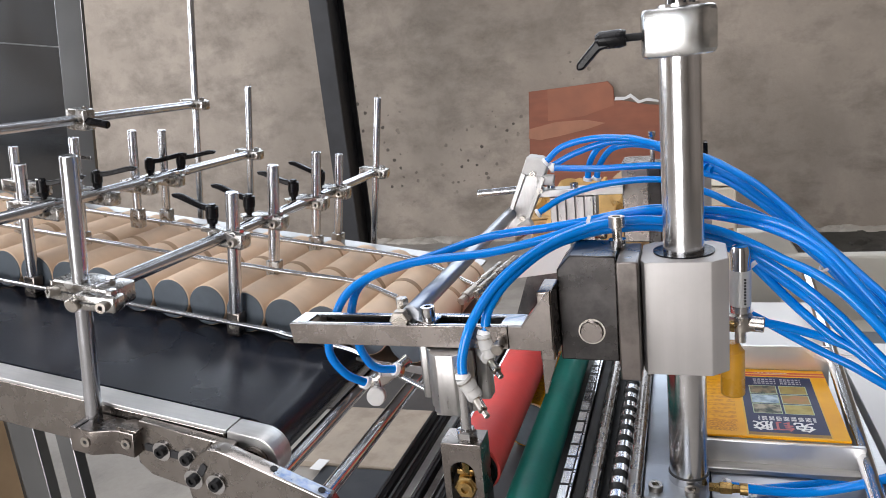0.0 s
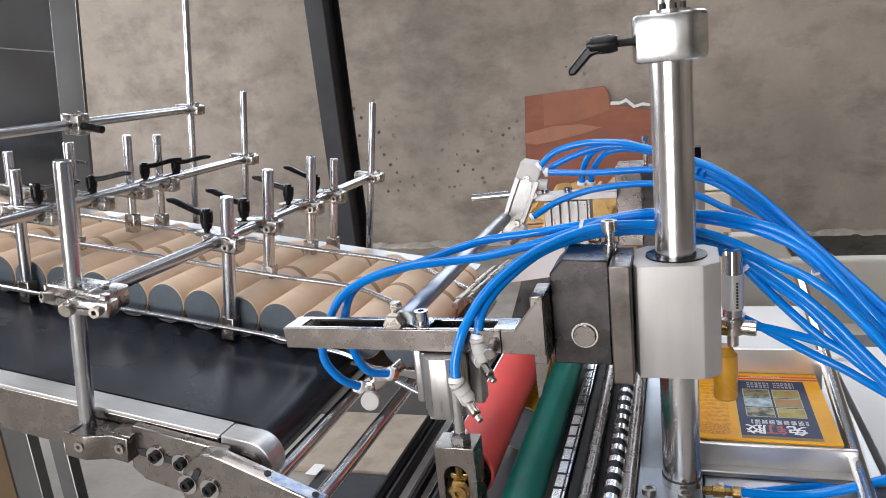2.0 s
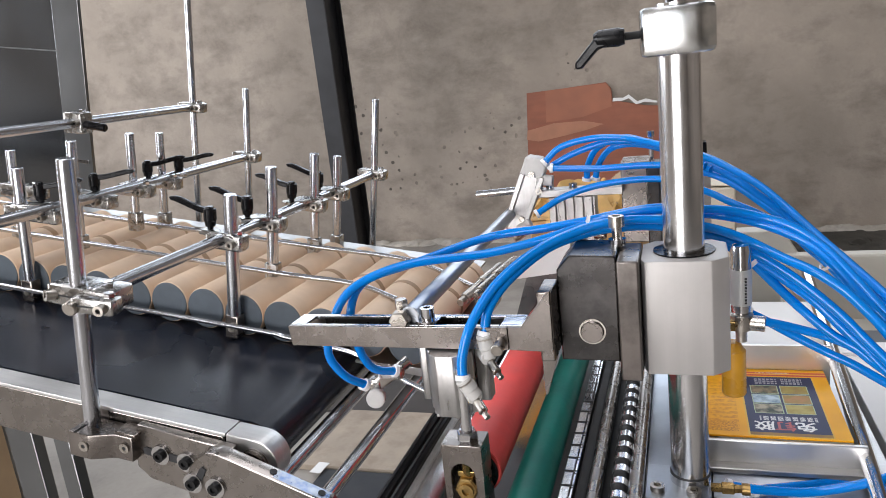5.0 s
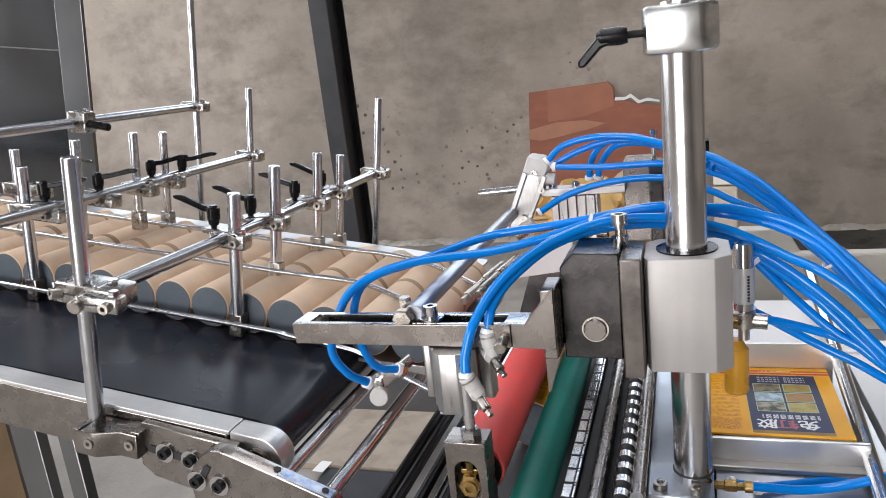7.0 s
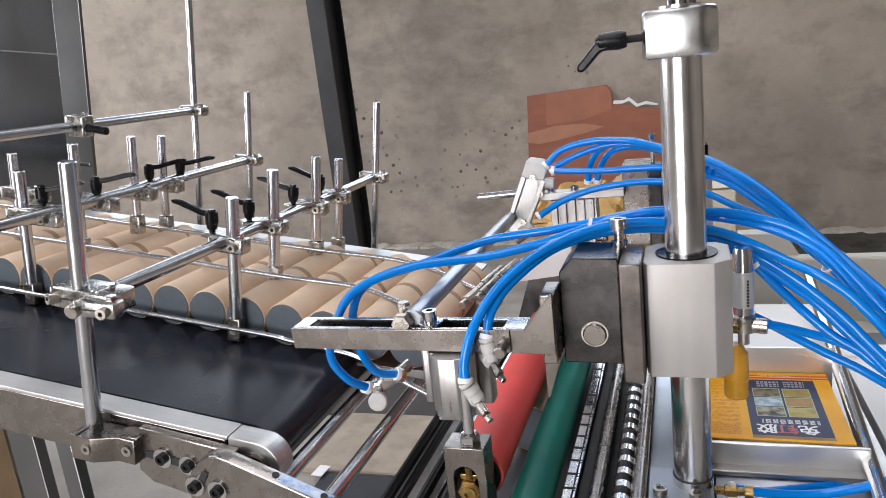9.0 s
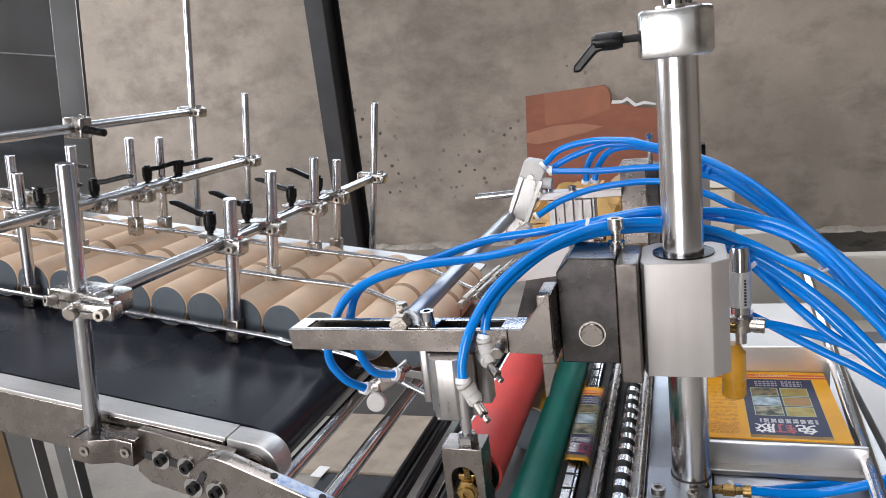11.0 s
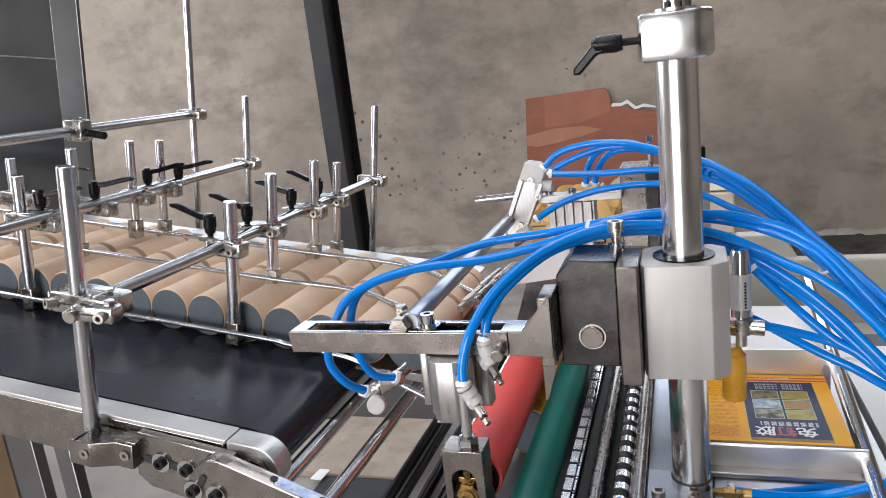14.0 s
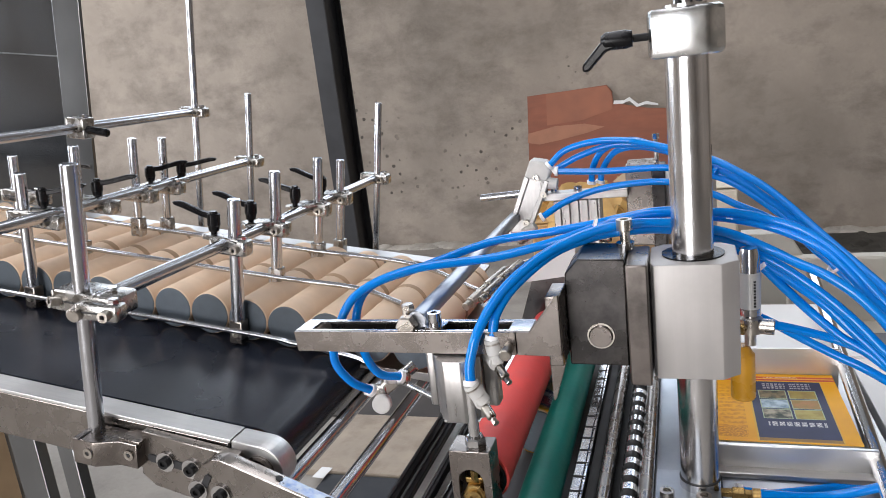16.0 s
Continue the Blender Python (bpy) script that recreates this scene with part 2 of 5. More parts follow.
WALL = concrete("cement_render", (0.475, 0.410, 0.348), (0.305, 0.262, 0.220), 1.0, 0.45, 1.0,
                (((-2.55, 5.6, 1.0), 0.42), ((-2.35, 5.6, 0.6), 0.35), ((-1.65, 5.6, 0.65), 0.34), ((-1.35, 5.6, 0.95), 0.2), ((-0.75, 5.6, 1.3), 0.15)))
FLOOR = concrete("concrete_floor", (0.40, 0.37, 0.33), (0.32, 0.295, 0.265), 0.2, 0.3)
RUBBLE = concrete("dirty_floor_edge", (0.085, 0.078, 0.066), (0.05, 0.046, 0.038), 0.6, 0.8, 3)
PLASTER = concrete("spilled_white_plaster", (0.62, 0.58, 0.52), (0.48, 0.44, 0.38), 0.2, 0.6, 2)
PAINTW = mat("grey_white_paint", (0.24, 0.238, 0.232), 0.8, 0.0, 3, 0.05)


def label_print():
    """The printed sheet: yellow ground, navy panel with four small pictures, a red band, lines of print. UV runs over the whole sheet in metres."""
    m = bpy.data.materials.new("printed_yellow_label")
    m.use_nodes = True
    nt = m.node_tree
    N, L = nt.nodes, nt.links
    b = N["Principled BSDF"]
    uv = N.new("ShaderNodeUVMap")
    uv.uv_map = "UVMap"
    sp = N.new("ShaderNodeSeparateXYZ")
    L.new(uv.outputs["UV"], sp.inputs["Vector"])

    def inside(axis, a, c):
        lo, hi, mu = N.new("ShaderNodeMath"), N.new("ShaderNodeMath"), N.new("ShaderNodeMath")
        lo.operation, hi.operation, mu.operation = "GREATER_THAN", "LESS_THAN", "MULTIPLY"
        L.new(sp.outputs[axis], lo.inputs[0])
        lo.inputs[1].default_value = a
        L.new(sp.outputs[axis], hi.inputs[0])
        hi.inputs[1].default_value = c
        L.new(lo.outputs[0], mu.inputs[0])
        L.new(hi.outputs[0], mu.inputs[1])
        return mu.outputs[0]

    def both(p, q):
        mu = N.new("ShaderNodeMath")
        mu.operation = "MULTIPLY"
        L.new(p, mu.inputs[0])
        L.new(q, mu.inputs[1])
        return mu.outputs[0]

    def over(col, f, c):
        mx = N.new("ShaderNodeMix")
        mx.data_type = "RGBA"
        L.new(f, mx.inputs["Factor"])
        for s, v in (("A", col), ("B", c)):
            if isinstance(v, tuple):
                mx.inputs[s].default_value = (*v, 1)
            else:
                L.new(v, mx.inputs[s])
        return mx.outputs["Result"]

    def cloud(scale, c1, c2):
        n = N.new("ShaderNodeTexNoise")
        n.inputs["Scale"].default_value, n.inputs["Detail"].default_value = scale, 6
        L.new(uv.outputs["UV"], n.inputs["Vector"])
        r = N.new("ShaderNodeMapRange")
        r.inputs["From Min"].default_value, r.inputs["From Max"].default_value = 0.38, 0.62
        L.new(n.outputs["Fac"], r.inputs["Value"])
        return over(c1, r.outputs["Result"], c2)

    def dashes(scale, axis="X"):
        w = N.new("ShaderNodeMath")
        w.operation = "MULTIPLY"
        w.inputs[1].default_value = scale
        L.new(sp.outputs[axis], w.inputs[0])
        f = N.new("ShaderNodeMath")
        f.operation = "FRACT"
        L.new(w.outputs[0], f.inputs[0])
        g = N.new("ShaderNodeMath")
        g.operation = "LESS_THAN"
        g.inputs[1].default_value = 0.74
        L.new(f.outputs[0], g.inputs[0])
        return g.outputs[0]

    col = cloud(14, (0.90, 0.44, 0.006), (0.80, 0.355, 0.006))
    # grain of the small print beside the panel
    col = over(col, both(both(inside("X", 0.055, 0.108), inside("Y", 0.012, 0.150)), dashes(95, "Y")), cloud(150, (0.66, 0.26, 0.006), (0.88, 0.42, 0.006)))
    col = over(col, both(inside("X", 0.070, 0.106), inside("Y", 0.010, 0.034)), cloud(420, (0.50, 0.17, 0.006), (0.85, 0.40, 0.006)))
    # red bands
    col = over(col, inside("Y", 0.1660, 0.1705), (0.56, 0.07, 0.045))
    col = over(col, inside("Y", 0.1715, 0.1725), (0.75, 0.45, 0.20))
    col = over(col, inside("Y", 0.1735, 0.1785), (0.62, 0.10, 0.05))
    col = over(col, both(inside("X", 0.138, 0.180), inside("Y", 0.1745, 0.1775)), cloud(400, (0.80, 0.66, 0.50), (0.60, 0.12, 0.06)))
    # navy panel with pale rims
    col = over(col, both(inside("X", 0.1165, 0.2065), inside("Y", 0.003, 0.164)), (0.72, 0.42, 0.05))
    col = over(col, both(inside("X", 0.1185, 0.2050), inside("Y", 0.004, 0.163)), cloud(30, (0.030, 0.035, 0.095), (0.022, 0.027, 0.072)))
    # the panel fades into the yellow at its lower edge
    col = over(col, both(inside("X", 0.1185, 0.2050), inside("Y", 0.004, 0.011)), cloud(16, (0.36, 0.19, 0.03), (0.16, 0.10, 0.05)))
    for row in (0.1415, 0.1475, 0.1535):
        col = over(col, both(both(inside("X", 0.134, 0.162), inside("Y", row, row + 0.0038)), dashes(200)), cloud(700, (0.62, 0.62, 0.64), (0.10, 0.10, 0.16)))
        col = over(col, both(both(inside("X", 0.167, 0.192), inside("Y", row, row + 0.0038)), dashes(215)), cloud(700, (0.62, 0.62, 0.64), (0.10, 0.10, 0.16)))
    # six pictures with light green rims
    for x0, x1, rows in ((0.128, 0.1610, ((0.1125, 0.1365, (0.05, 0.06, 0.04), (0.26, 0.19, 0.10)), (0.0855, 0.1105, (0.50, 0.60, 0.66), (0.16, 0.24, 0.30)), (0.0585, 0.0835, (0.03, 0.045, 0.03), (0.42, 0.36, 0.26)))),
                         (0.1635, 0.1960, ((0.1125, 0.1365, (0.38, 0.29, 0.06), (0.30, 0.20, 0.05)), (0.0855, 0.1105, (0.42, 0.20, 0.07), (0.30, 0.20, 0.05)), (0.0585, 0.0835, (0.44, 0.36, 0.10), (0.34, 0.26, 0.06))))):
        for y0, y1, c1, c2 in rows:
            col = over(col, both(inside("X", x0, x1), inside("Y", y0, y1)), (0.40, 0.48, 0.30))
            col = over(col, both(inside("X", x0 + 0.0011, x1 - 0.0011), inside("Y", y0 + 0.0013, y1 - 0.0013)), cloud(85, c1, c2))
    # unreadable caption as bars
    col = over(col, both(both(inside("X", 0.132, 0.195), inside("Y", 0.0405, 0.0510)), dashes(125)), cloud(520, (0.78, 0.77, 0.76), (0.10, 0.10, 0.15)))
    L.new(col, b.inputs["Base Color"])
    b.inputs["Roughness"].default_value = 0.42
    b.inputs["Specular IOR Level"].default_value = 0.18
    return m


LABEL = label_print()


# ---- mesh helpers ----
def part(name, bm, material, parent=None, label="", m=None, angle=21):
    me = bpy.data.meshes.new(name)
    bmesh.ops.recalc_face_normals(bm, faces=bm.faces)
    bm.to_mesh(me)
    bm.free()
    me.materials.append(material)
    me.polygons.foreach_set("use_smooth", [True] * len(me.polygons))
    me.set_sharp_from_angle(angle=radians(angle))
    ob = new(name, me)
    if parent:
        ob.parent = parent
    if m is not None:
        ob.matrix_basis = m
    return tagged(ob, label)


def same(ob, m, parent=None):
    """Another object on the mesh of ob."""
    o = new(ob.name.split(".")[0], ob.data)
    o.parent = parent
    o.matrix_basis = m
    return o


def thing(name, m, label, category, group="", kind=""):
    ob = new(name)
    ob.empty_display_size = 0.02
    ob.matrix_basis = m
    return tagged(ob, label, category, group, kind)


def block(c, s, bev=0.0, bm=None, m=None, seg=2):
    bm = bm or bmesh.new()
    b2 = bmesh.new()
    bmesh.ops.create_cube(b2, size=1, matrix=Matrix.Translation(c) @ Matrix.Diagonal((*s, 1)))
    if bev:
        bmesh.ops.bevel(b2, geom=list(b2.edges), offset=bev, segments=seg, affect="EDGES", profile=0.5)
    return merge(bm, b2, m)


def merge(bm, b2, m=None):
    if m is not None:
        b2.transform(m)
    me = bpy.data.meshes.new("tmp")
    b2.to_mesh(me)
    b2.free()
    bm.from_mesh(me)
    bpy.data.meshes.remove(me)
    return bm


def cyl(p0, p1, r, bm=None, seg=24, r2=None, bev=0.0):
    """A round bar from p0 to p1 with chamfered ends."""
    bm = bm or bmesh.new()
    p0, p1 = Vector(p0), Vector(p1)
    d = p1 - p0
    q = d.to_track_quat("Z", "Y").to_matrix().to_4x4()
    r2 = r if r2 is None else r2
    ln = d.length
    prof = [(0, r - bev), (bev, r), (ln - bev, r2), (ln, r2 - bev)] if bev else [(0, r), (ln, r2)]
    return lathe(prof, bm, seg, Matrix.Translation(p0) @ q)


def lathe(prof, bm=None, seg=24, m=None):
    """Turned body round z: rows of (z, radius), closed at both ends."""
    bm = bm or bmesh.new()
    m = m or Matrix()
    rings = []
    for z, r in prof:
        rings.append([bm.verts.new(m @ Vector((r * math.cos(a), r * math.sin(a), z))) for a in [2 * math.pi * i / seg for i in range(seg)]])
    for a, b in zip(rings, rings[1:]):
        for i in range(seg):
            bm.faces.new((a[i], a[(i + 1) % seg], b[(i + 1) % seg], b[i]))
    bm.faces.new(rings[0][::-1])
    bm.faces.new(rings[-1])
    return bm


def ring(r0, r1, z0, z1, bm=None, seg=32, m=None):
    """A hollow collar."""
    bm = bm or bmesh.new()
    m = m or Matrix()
    loops = []
    for r, z in ((r0, z0), (r1, z0), (r1, z1), (r0, z1)):
        loops.append([bm.verts.new(m @ Vector((r * math.cos(a), r * math.sin(a), z))) for a in [2 * math.pi * i / seg for i in range(seg)]])
    for a, b in zip(loops, loops[1:] + loops[:1]):
        for i in range(seg):
            bm.faces.new((a[i], a[(i + 1) % seg], b[(i + 1) % seg], b[i]))
    return bm


def prism(pts, a, b, axis="y", bm=None, bev=0.0, m=None):
    """A flat outline given thickness along an axis. For y the outline is in x, z; for z in x, y; for x in y, z."""
    b2 = bmesh.new()

    def at(p, t):
        return {"y": (p[0], t, p[1]), "z": (p[0], p[1], t), "x": (t, p[0], p[1])}[axis]
    lo = [b2.verts.new(at(p, a)) for p in pts]
    hi = [b2.verts.new(at(p, b)) for p in pts]
    n = len(pts)
    b2.faces.new(lo)
    b2.faces.new(hi[::-1])
    for i in range(n):
        b2.faces.new((lo[i], hi[i], hi[(i + 1) % n], lo[(i + 1) % n]))
    bmesh.ops.recalc_face_normals(b2, faces=b2.faces)
    if bev:
        bmesh.ops.bevel(b2, geom=list(b2.edges), offset=bev, segments=2, affect="EDGES", profile=0.5)
    return merge(bm or bmesh.new(), b2, m)


def hose(points, r, bm=None, seg=10, steps=8):
    """A round tube along a smooth line through the points."""
    bm = bm or bmesh.new()
    P = [Vector(p) for p in points]
    P = [P[0] * 2 - P[1]] + P + [P[-1] * 2 - P[-2]]
    line = []
    for i in range(1, len(P) - 2):
        for k in range(steps):
            t = k / steps
            a, b, c, d = P[i - 1], P[i], P[i + 1], P[i + 2]
            line.append(0.5 * ((2 * b) + (c - a) * t + (2 * a - 5 * b + 4 * c - d) * t * t + (3 * b - a - 3 * c + d) * t ** 3))
    line.append(P[-2])
    up = Vector((0.31, 0.2, 0.93))
    rings = []
    for i, p in enumerate(line):
        d = (line[min(i + 1, len(line) - 1)] - line[max(i - 1, 0)]).normalized()
        s = d.cross(up).normalized()
        up = s.cross(d).normalized()
        rings.append([bm.verts.new(p + r * (math.cos(a) * s + math.sin(a) * up)) for a in [2 * math.pi * k / seg for k in range(seg)]])
    for a, b in zip(rings, rings[1:]):
        for i in range(seg):
            bm.faces.new((a[i], a[(i + 1) % seg], b[(i + 1) % seg], b[i]))
    bm.faces.new(rings[0][::-1])
    bm.faces.new(rings[-1])
    return bm


def hexhead(m, r, h, bm=None):
    return lathe([(0, r), (h * 0.85, r), (h, r * 0.86)], bm, 6, m)


def socket_screw(m, r, h, parent, name="screw", mt=None):
    """A cap screw standing on its head's underside at m, with a hexagon socket."""
    b = ring(r * 0.52, r, 0, h, None, 20, m)
    lathe([(0, r * 0.53), (h * 0.45, r * 0.53)], b, 6, m)
    return part(name, b, mt or CHROME, parent)


# ---- the hall ----
ROOM_X0, ROOM_X1, ROOM_Y0, ROOM_Y1, ROOM_Z = -7.0, 6.0, -5.0, 5.6, 4.5
tagged(part("floor", block((-0.5, 0.3, -0.1), (13.4, 11.0, 0.2)), FLOOR), "bare grey concrete factory floor", "floor", kind="structure")
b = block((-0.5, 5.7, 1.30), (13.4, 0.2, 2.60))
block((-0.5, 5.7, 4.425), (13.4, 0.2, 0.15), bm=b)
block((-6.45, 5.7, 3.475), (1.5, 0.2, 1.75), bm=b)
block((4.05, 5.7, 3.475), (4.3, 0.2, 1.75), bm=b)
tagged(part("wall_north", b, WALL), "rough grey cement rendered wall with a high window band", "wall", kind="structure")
b = block((-7.1, 0.3, 0.65), (0.2, 10.6, 1.3))
block((-7.1, 0.3, 3.9), (0.2, 10.6, 1.2), bm=b)
block((-7.1, -3.0, 2.3), (0.2, 4.0, 2.0), bm=b)
block((-7.1, 4.8, 2.3), (0.2, 1.6, 2.0), bm=b)
tagged(part("wall_west", b, WALL), "cement side wall with a window band", "wall", kind="structure")
b = block((-0.5, -5.1, 3.85), (13.0, 0.2, 1.3))
block((-5.35, -5.1, 1.6), (3.3, 0.2, 3.2), bm=b)
block((2.95, -5.1, 1.6), (6.1, 0.2, 3.2), bm=b)
tagged(part("wall_south", b, WALL), "cement wall with a wide open doorway", "wall", kind="structure")
tagged(part("wall_east", block((6.1, 0.3, 2.25), (0.2, 10.6, 4.5)), WALL), "plain cement side wall", "wall", kind="structure")
b = block((-5.775, 0.3, 4.55), (2.45, 10.6, 0.1))
block((-2.1, 0.3, 4.55), (2.7, 10.6, 0.1), bm=b)
block((3.175, 0.3, 4.55), (5.65, 10.6, 0.1), bm=b)
for x in (-4.0, -0.2):
    block((x, -3.9, 4.55), (1.1, 2.2, 0.1), bm=b)
    block((x, 4.6, 4.55), (1.1, 2.0, 0.1), bm=b)
tagged(part("ceiling", b, PAINTW), "light sheet ceiling with two roof lights", "ceiling", kind="structure")

# rough edge where the wall meets the floor: dark dirt and a ridge of spilled plaster
b = bmesh.new()
rnd = random.Random(5)
for i in range(60):
    x = -3.2 + i * 0.105
    w, h = rnd.uniform(0.05, 0.10), rnd.uniform(0.012, 0.04)
    b2 = bmesh.new()
    bmesh.ops.create_icosphere(b2, subdivisions=2, radius=1, matrix=Matrix.Translation((x, 5.57 - w * 0.4, 0.0)) @ Matrix.Diagonal((rnd.uniform(0.08, 0.14), w, h, 1)))
    for v in b2.verts:
        v.co += 0.012 * noise.noise_vector(v.co * 14)
    merge(b, b2)
tagged(part("plaster_ridge", b, PLASTER), "pale ridge of spilled plaster along the wall foot", "plaster", kind="stuff")
b = bmesh.new()
for i in range(160):
    b2 = bmesh.new()
    s = rnd.uniform(0.02, 0.09)
    bmesh.ops.create_icosphere(b2, subdivisions=1, radius=1, matrix=Matrix.Translation((rnd.uniform(0.2, 3.2), rnd.uniform(4.5, 5.45), 0.0)) @ Matrix.Diagonal((s, s, s * 0.5, 1)))
    for v in b2.verts:
        v.co += 0.3 * s * noise.noise_vector(v.co * 17)
    merge(b, b2)
block((1.7, 4.9, 0.004), (3.4, 1.15, 0.012), 0.004, b)
tagged(part("rubble", b, RUBBLE), "dark dirt and rubble on the floor by the wall", "rubble", kind="stuff")

# steel column: one paint, lighter on the lit front, shade coloured into web and back
col = thing("steel_column", pose(-2.312, 4.75, 0), "black painted steel H-column standing on the floor", "column", kind="structure")
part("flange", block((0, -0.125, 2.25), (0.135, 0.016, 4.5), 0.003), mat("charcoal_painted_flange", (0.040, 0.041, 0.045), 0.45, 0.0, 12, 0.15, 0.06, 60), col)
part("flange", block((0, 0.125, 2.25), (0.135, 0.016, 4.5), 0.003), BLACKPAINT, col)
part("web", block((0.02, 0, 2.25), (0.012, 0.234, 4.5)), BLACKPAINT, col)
part("base_plate", block((0, 0, 0.012), (0.30, 0.36, 0.024), 0.004), BLACKPAINT, col)

# torn cardboard leaning on the wall
card = thing("cardboard_sheet", pose(0, 5.575, 0), "torn red-brown cardboard sheet leaning on the wall", "cardboard")
part("sheet", prism([(-1.16, 0.0), (-1.145, 0.604), (-1.115, 1.153), (-0.80, 1.165), (-0.52, 1.178), (-0.483, 1.13), (-0.478, 1.04), (-0.38, 1.02), (-0.24, 0.985), (-0.10, 0.97), (-0.06, 0.0)], -0.012, 0.0), CARD, card)
part("patch", prism([(-1.14, 0.80), (-1.13, 0.87), (-0.92, 0.91), (-0.70, 0.91), (-0.55, 0.875), (-0.68, 0.84), (-0.90, 0.80), (-1.05, 0.78)], -0.016, -0.0125), CARDL, card, "faded oval stain")
part("panel", prism([(-0.98, 0.92), (-0.97, 1.158), (-0.52, 1.172), (-0.487, 1.128), (-0.484, 1.0), (-0.70, 0.94)], -0.0155, -0.0125), mat("lighter_cardboard_face", (0.38, 0.15, 0.09), 0.7, 0, 6, 0.12), card, "lighter torn face ply")
part("torn_edge", prism([(-0.478, 1.035), (-0.47, 1.06), (-0.40, 1.055), (-0.36, 1.075), (-0.30, 1.02), (-0.24, 1.035), (-0.16, 1.01), (-0.16, 0.998), (-0.25, 1.012), (-0.31, 0.998), (-0.36, 1.048), (-0.41, 1.032)], -0.018, -0.0125), WHITE, card, "white torn paper edge")


def carton(m, s, mt, label, bands=()):
    c = thing("carton", m, label, "carton")
    part("box", block((0, 0, s[2] / 2), s, 0.008), mt, c)
    part("flap", block((-s[0] * 0.26, 0, s[2] + 0.006), (s[0] * 0.47, s[1] * 0.98, 0.005), 0.001), mt, c)
    part("flap", block((s[0] * 0.25, 0, s[2] + 0.008), (s[0] * 0.47, s[1] * 0.98, 0.005), 0.001), mt, c)
    for z, h, mm in bands:
        part("printed_band", block((0, -s[1] / 2 - 0.002, z), (s[0] * 0.99, 0.003, h)), mm, c)
    return c


carton(pose(-0.44, 3.2, 0, 0, 0, 12), (0.46, 0.40, 0.73), CARTONY, "opened yellow-brown carton standing on the floor")
carton(pose(-0.16, 3.3, 0, 0, 0, -8), (0.22, 0.36, 0.86), CARTON, "tall brown carton standing on the floor")
cb = carton(pose(0.09, 3.1, 0, 0, 0, -4), (0.22, 0.30, 0.84), mat("white_printed_carton", (0.70, 0.64, 0.52), 0.6, 0, 9, 0.05), "pale printed carton with brown bands", ((0.755, 0.03, CARTONY), (0.655, 0.02, WHITE)))
pk = bmesh.new()
bmesh.ops.create_grid(pk, x_segments=34, y_segments=30, size=0.5)
for v in pk.verts:
    x, y = v.co.x, v.co.y
    q = Vector((x * 5.5, y * 5.5, 3.1))
    v.co = Vector((x * 0.50, y * 0.42, 0.0)) + 0.06 * noise.noise_vector(q) + Vector((0, 0, 0.10 * abs(noise.noise(q * 1.7)) + 0.10 * (0.25 - x * x) * 4 * (0.25 - y * y) * 4))
tagged(part("packing_paper", pk, mat("yellow_brown_paper", (0.60, 0.38, 0.13), 0.5, 0.0, 14, 0.15, dark=(0.44, 0.25, 0.07), dscale=12, dmix=0.6), m=pose(-0.40, 3.18, 0.715, 0, 0, 12), angle=35), "crumpled yellow-brown packing paper on the opened carton", "packing paper")
d = bmesh.new()
for i in range(7):
    for j in range(2):
        block((-0.09 + i * 0.03, -0.1535, 0.655 - 0.02 + j * 0.035), (0.018, 0.002, 0.018), 0, d, pose(0, 0, 0))
part("dotted_print", d, KRAFTD, cb)

t = thing("steel_post", pose(-1.051, 0.812, 0), "stainless steel post under the conveyor", "post")
part("post", block((0, 0, 0.49), (0.056, 0.020, 0.98), 0.002), PANEL, t)
part("foot", block((0, 0, 0.006), (0.10, 0.10, 0.012), 0.003), GREYPAINT, t)
carton(pose(-2.16, 1.30, 0, 0, 0, 2), (0.40, 0.34, 0.72), CARTON, "brown carton standing under the conveyor")

# board and mat on the floor below the feed rods
tagged(part("floor_board", block((0, 0, 0.012), (0.72, 0.44, 0.024), 0.003, m=pose(-1.06, 2.341, 0, 0, 0, 0.7)), BOARD), "beige fibreboard sheet lying on the floor", "board")
tagged(part("floor_mat", block((0, 0, 0.006), (1.10, 0.62, 0.012), 0.003, m=pose(-1.274, 2.88, 0, 0, 0, 0.7)), DIRTMAT), "dark brown-grey floor mat beyond the board", "mat")
tagged(part("floor_mat", block((0, 0, 0.008), (0.80, 0.52, 0.016), 0.004, m=pose(-0.89, 1.856, 0, 0, 0, 0.7)), SLATE), "dark slate floor mat", "mat")
tagged(part("paper_scrap", block((0, 0, 0.026), (0.045, 0.070, 0.0015), m=pose(-1.305, 2.10, 0, 0, 0, -4)), WHITE), "white paper scrap on the beige board", "paper")

# ---- the inclined infeed conveyor ----
INCLINE = 9.3
CM = pose(-0.6443, 0, 1.1934, 0, INCLINE, 0)      # u downhill to the rollers, y across, n square to the belt
BELT_N = -0.159

conv = thing("belt_conveyor", CM, "inclined stainless belt conveyor with a black belt", "conveyor")


def belt_loop():
    """The endless belt, cut off upstream: top run, nose over the end drum, return run."""
    r, uc, t = 0.036, 0.165, 0.003
    nc = BELT_N - r
    top = [(-2.2, BELT_N)] + [(-2.2 + (uc + 2.2) * k / 12, BELT_N) for k in range(1, 12)]
    nose = [(uc + r * math.sin(a), nc + r * math.cos(a)) for a in [math.pi * k / 16 for k in range(17)]]
    back = [(-2.2, nc - r)]
    return prism(top + nose + back, 0.682, 1.36, "y")


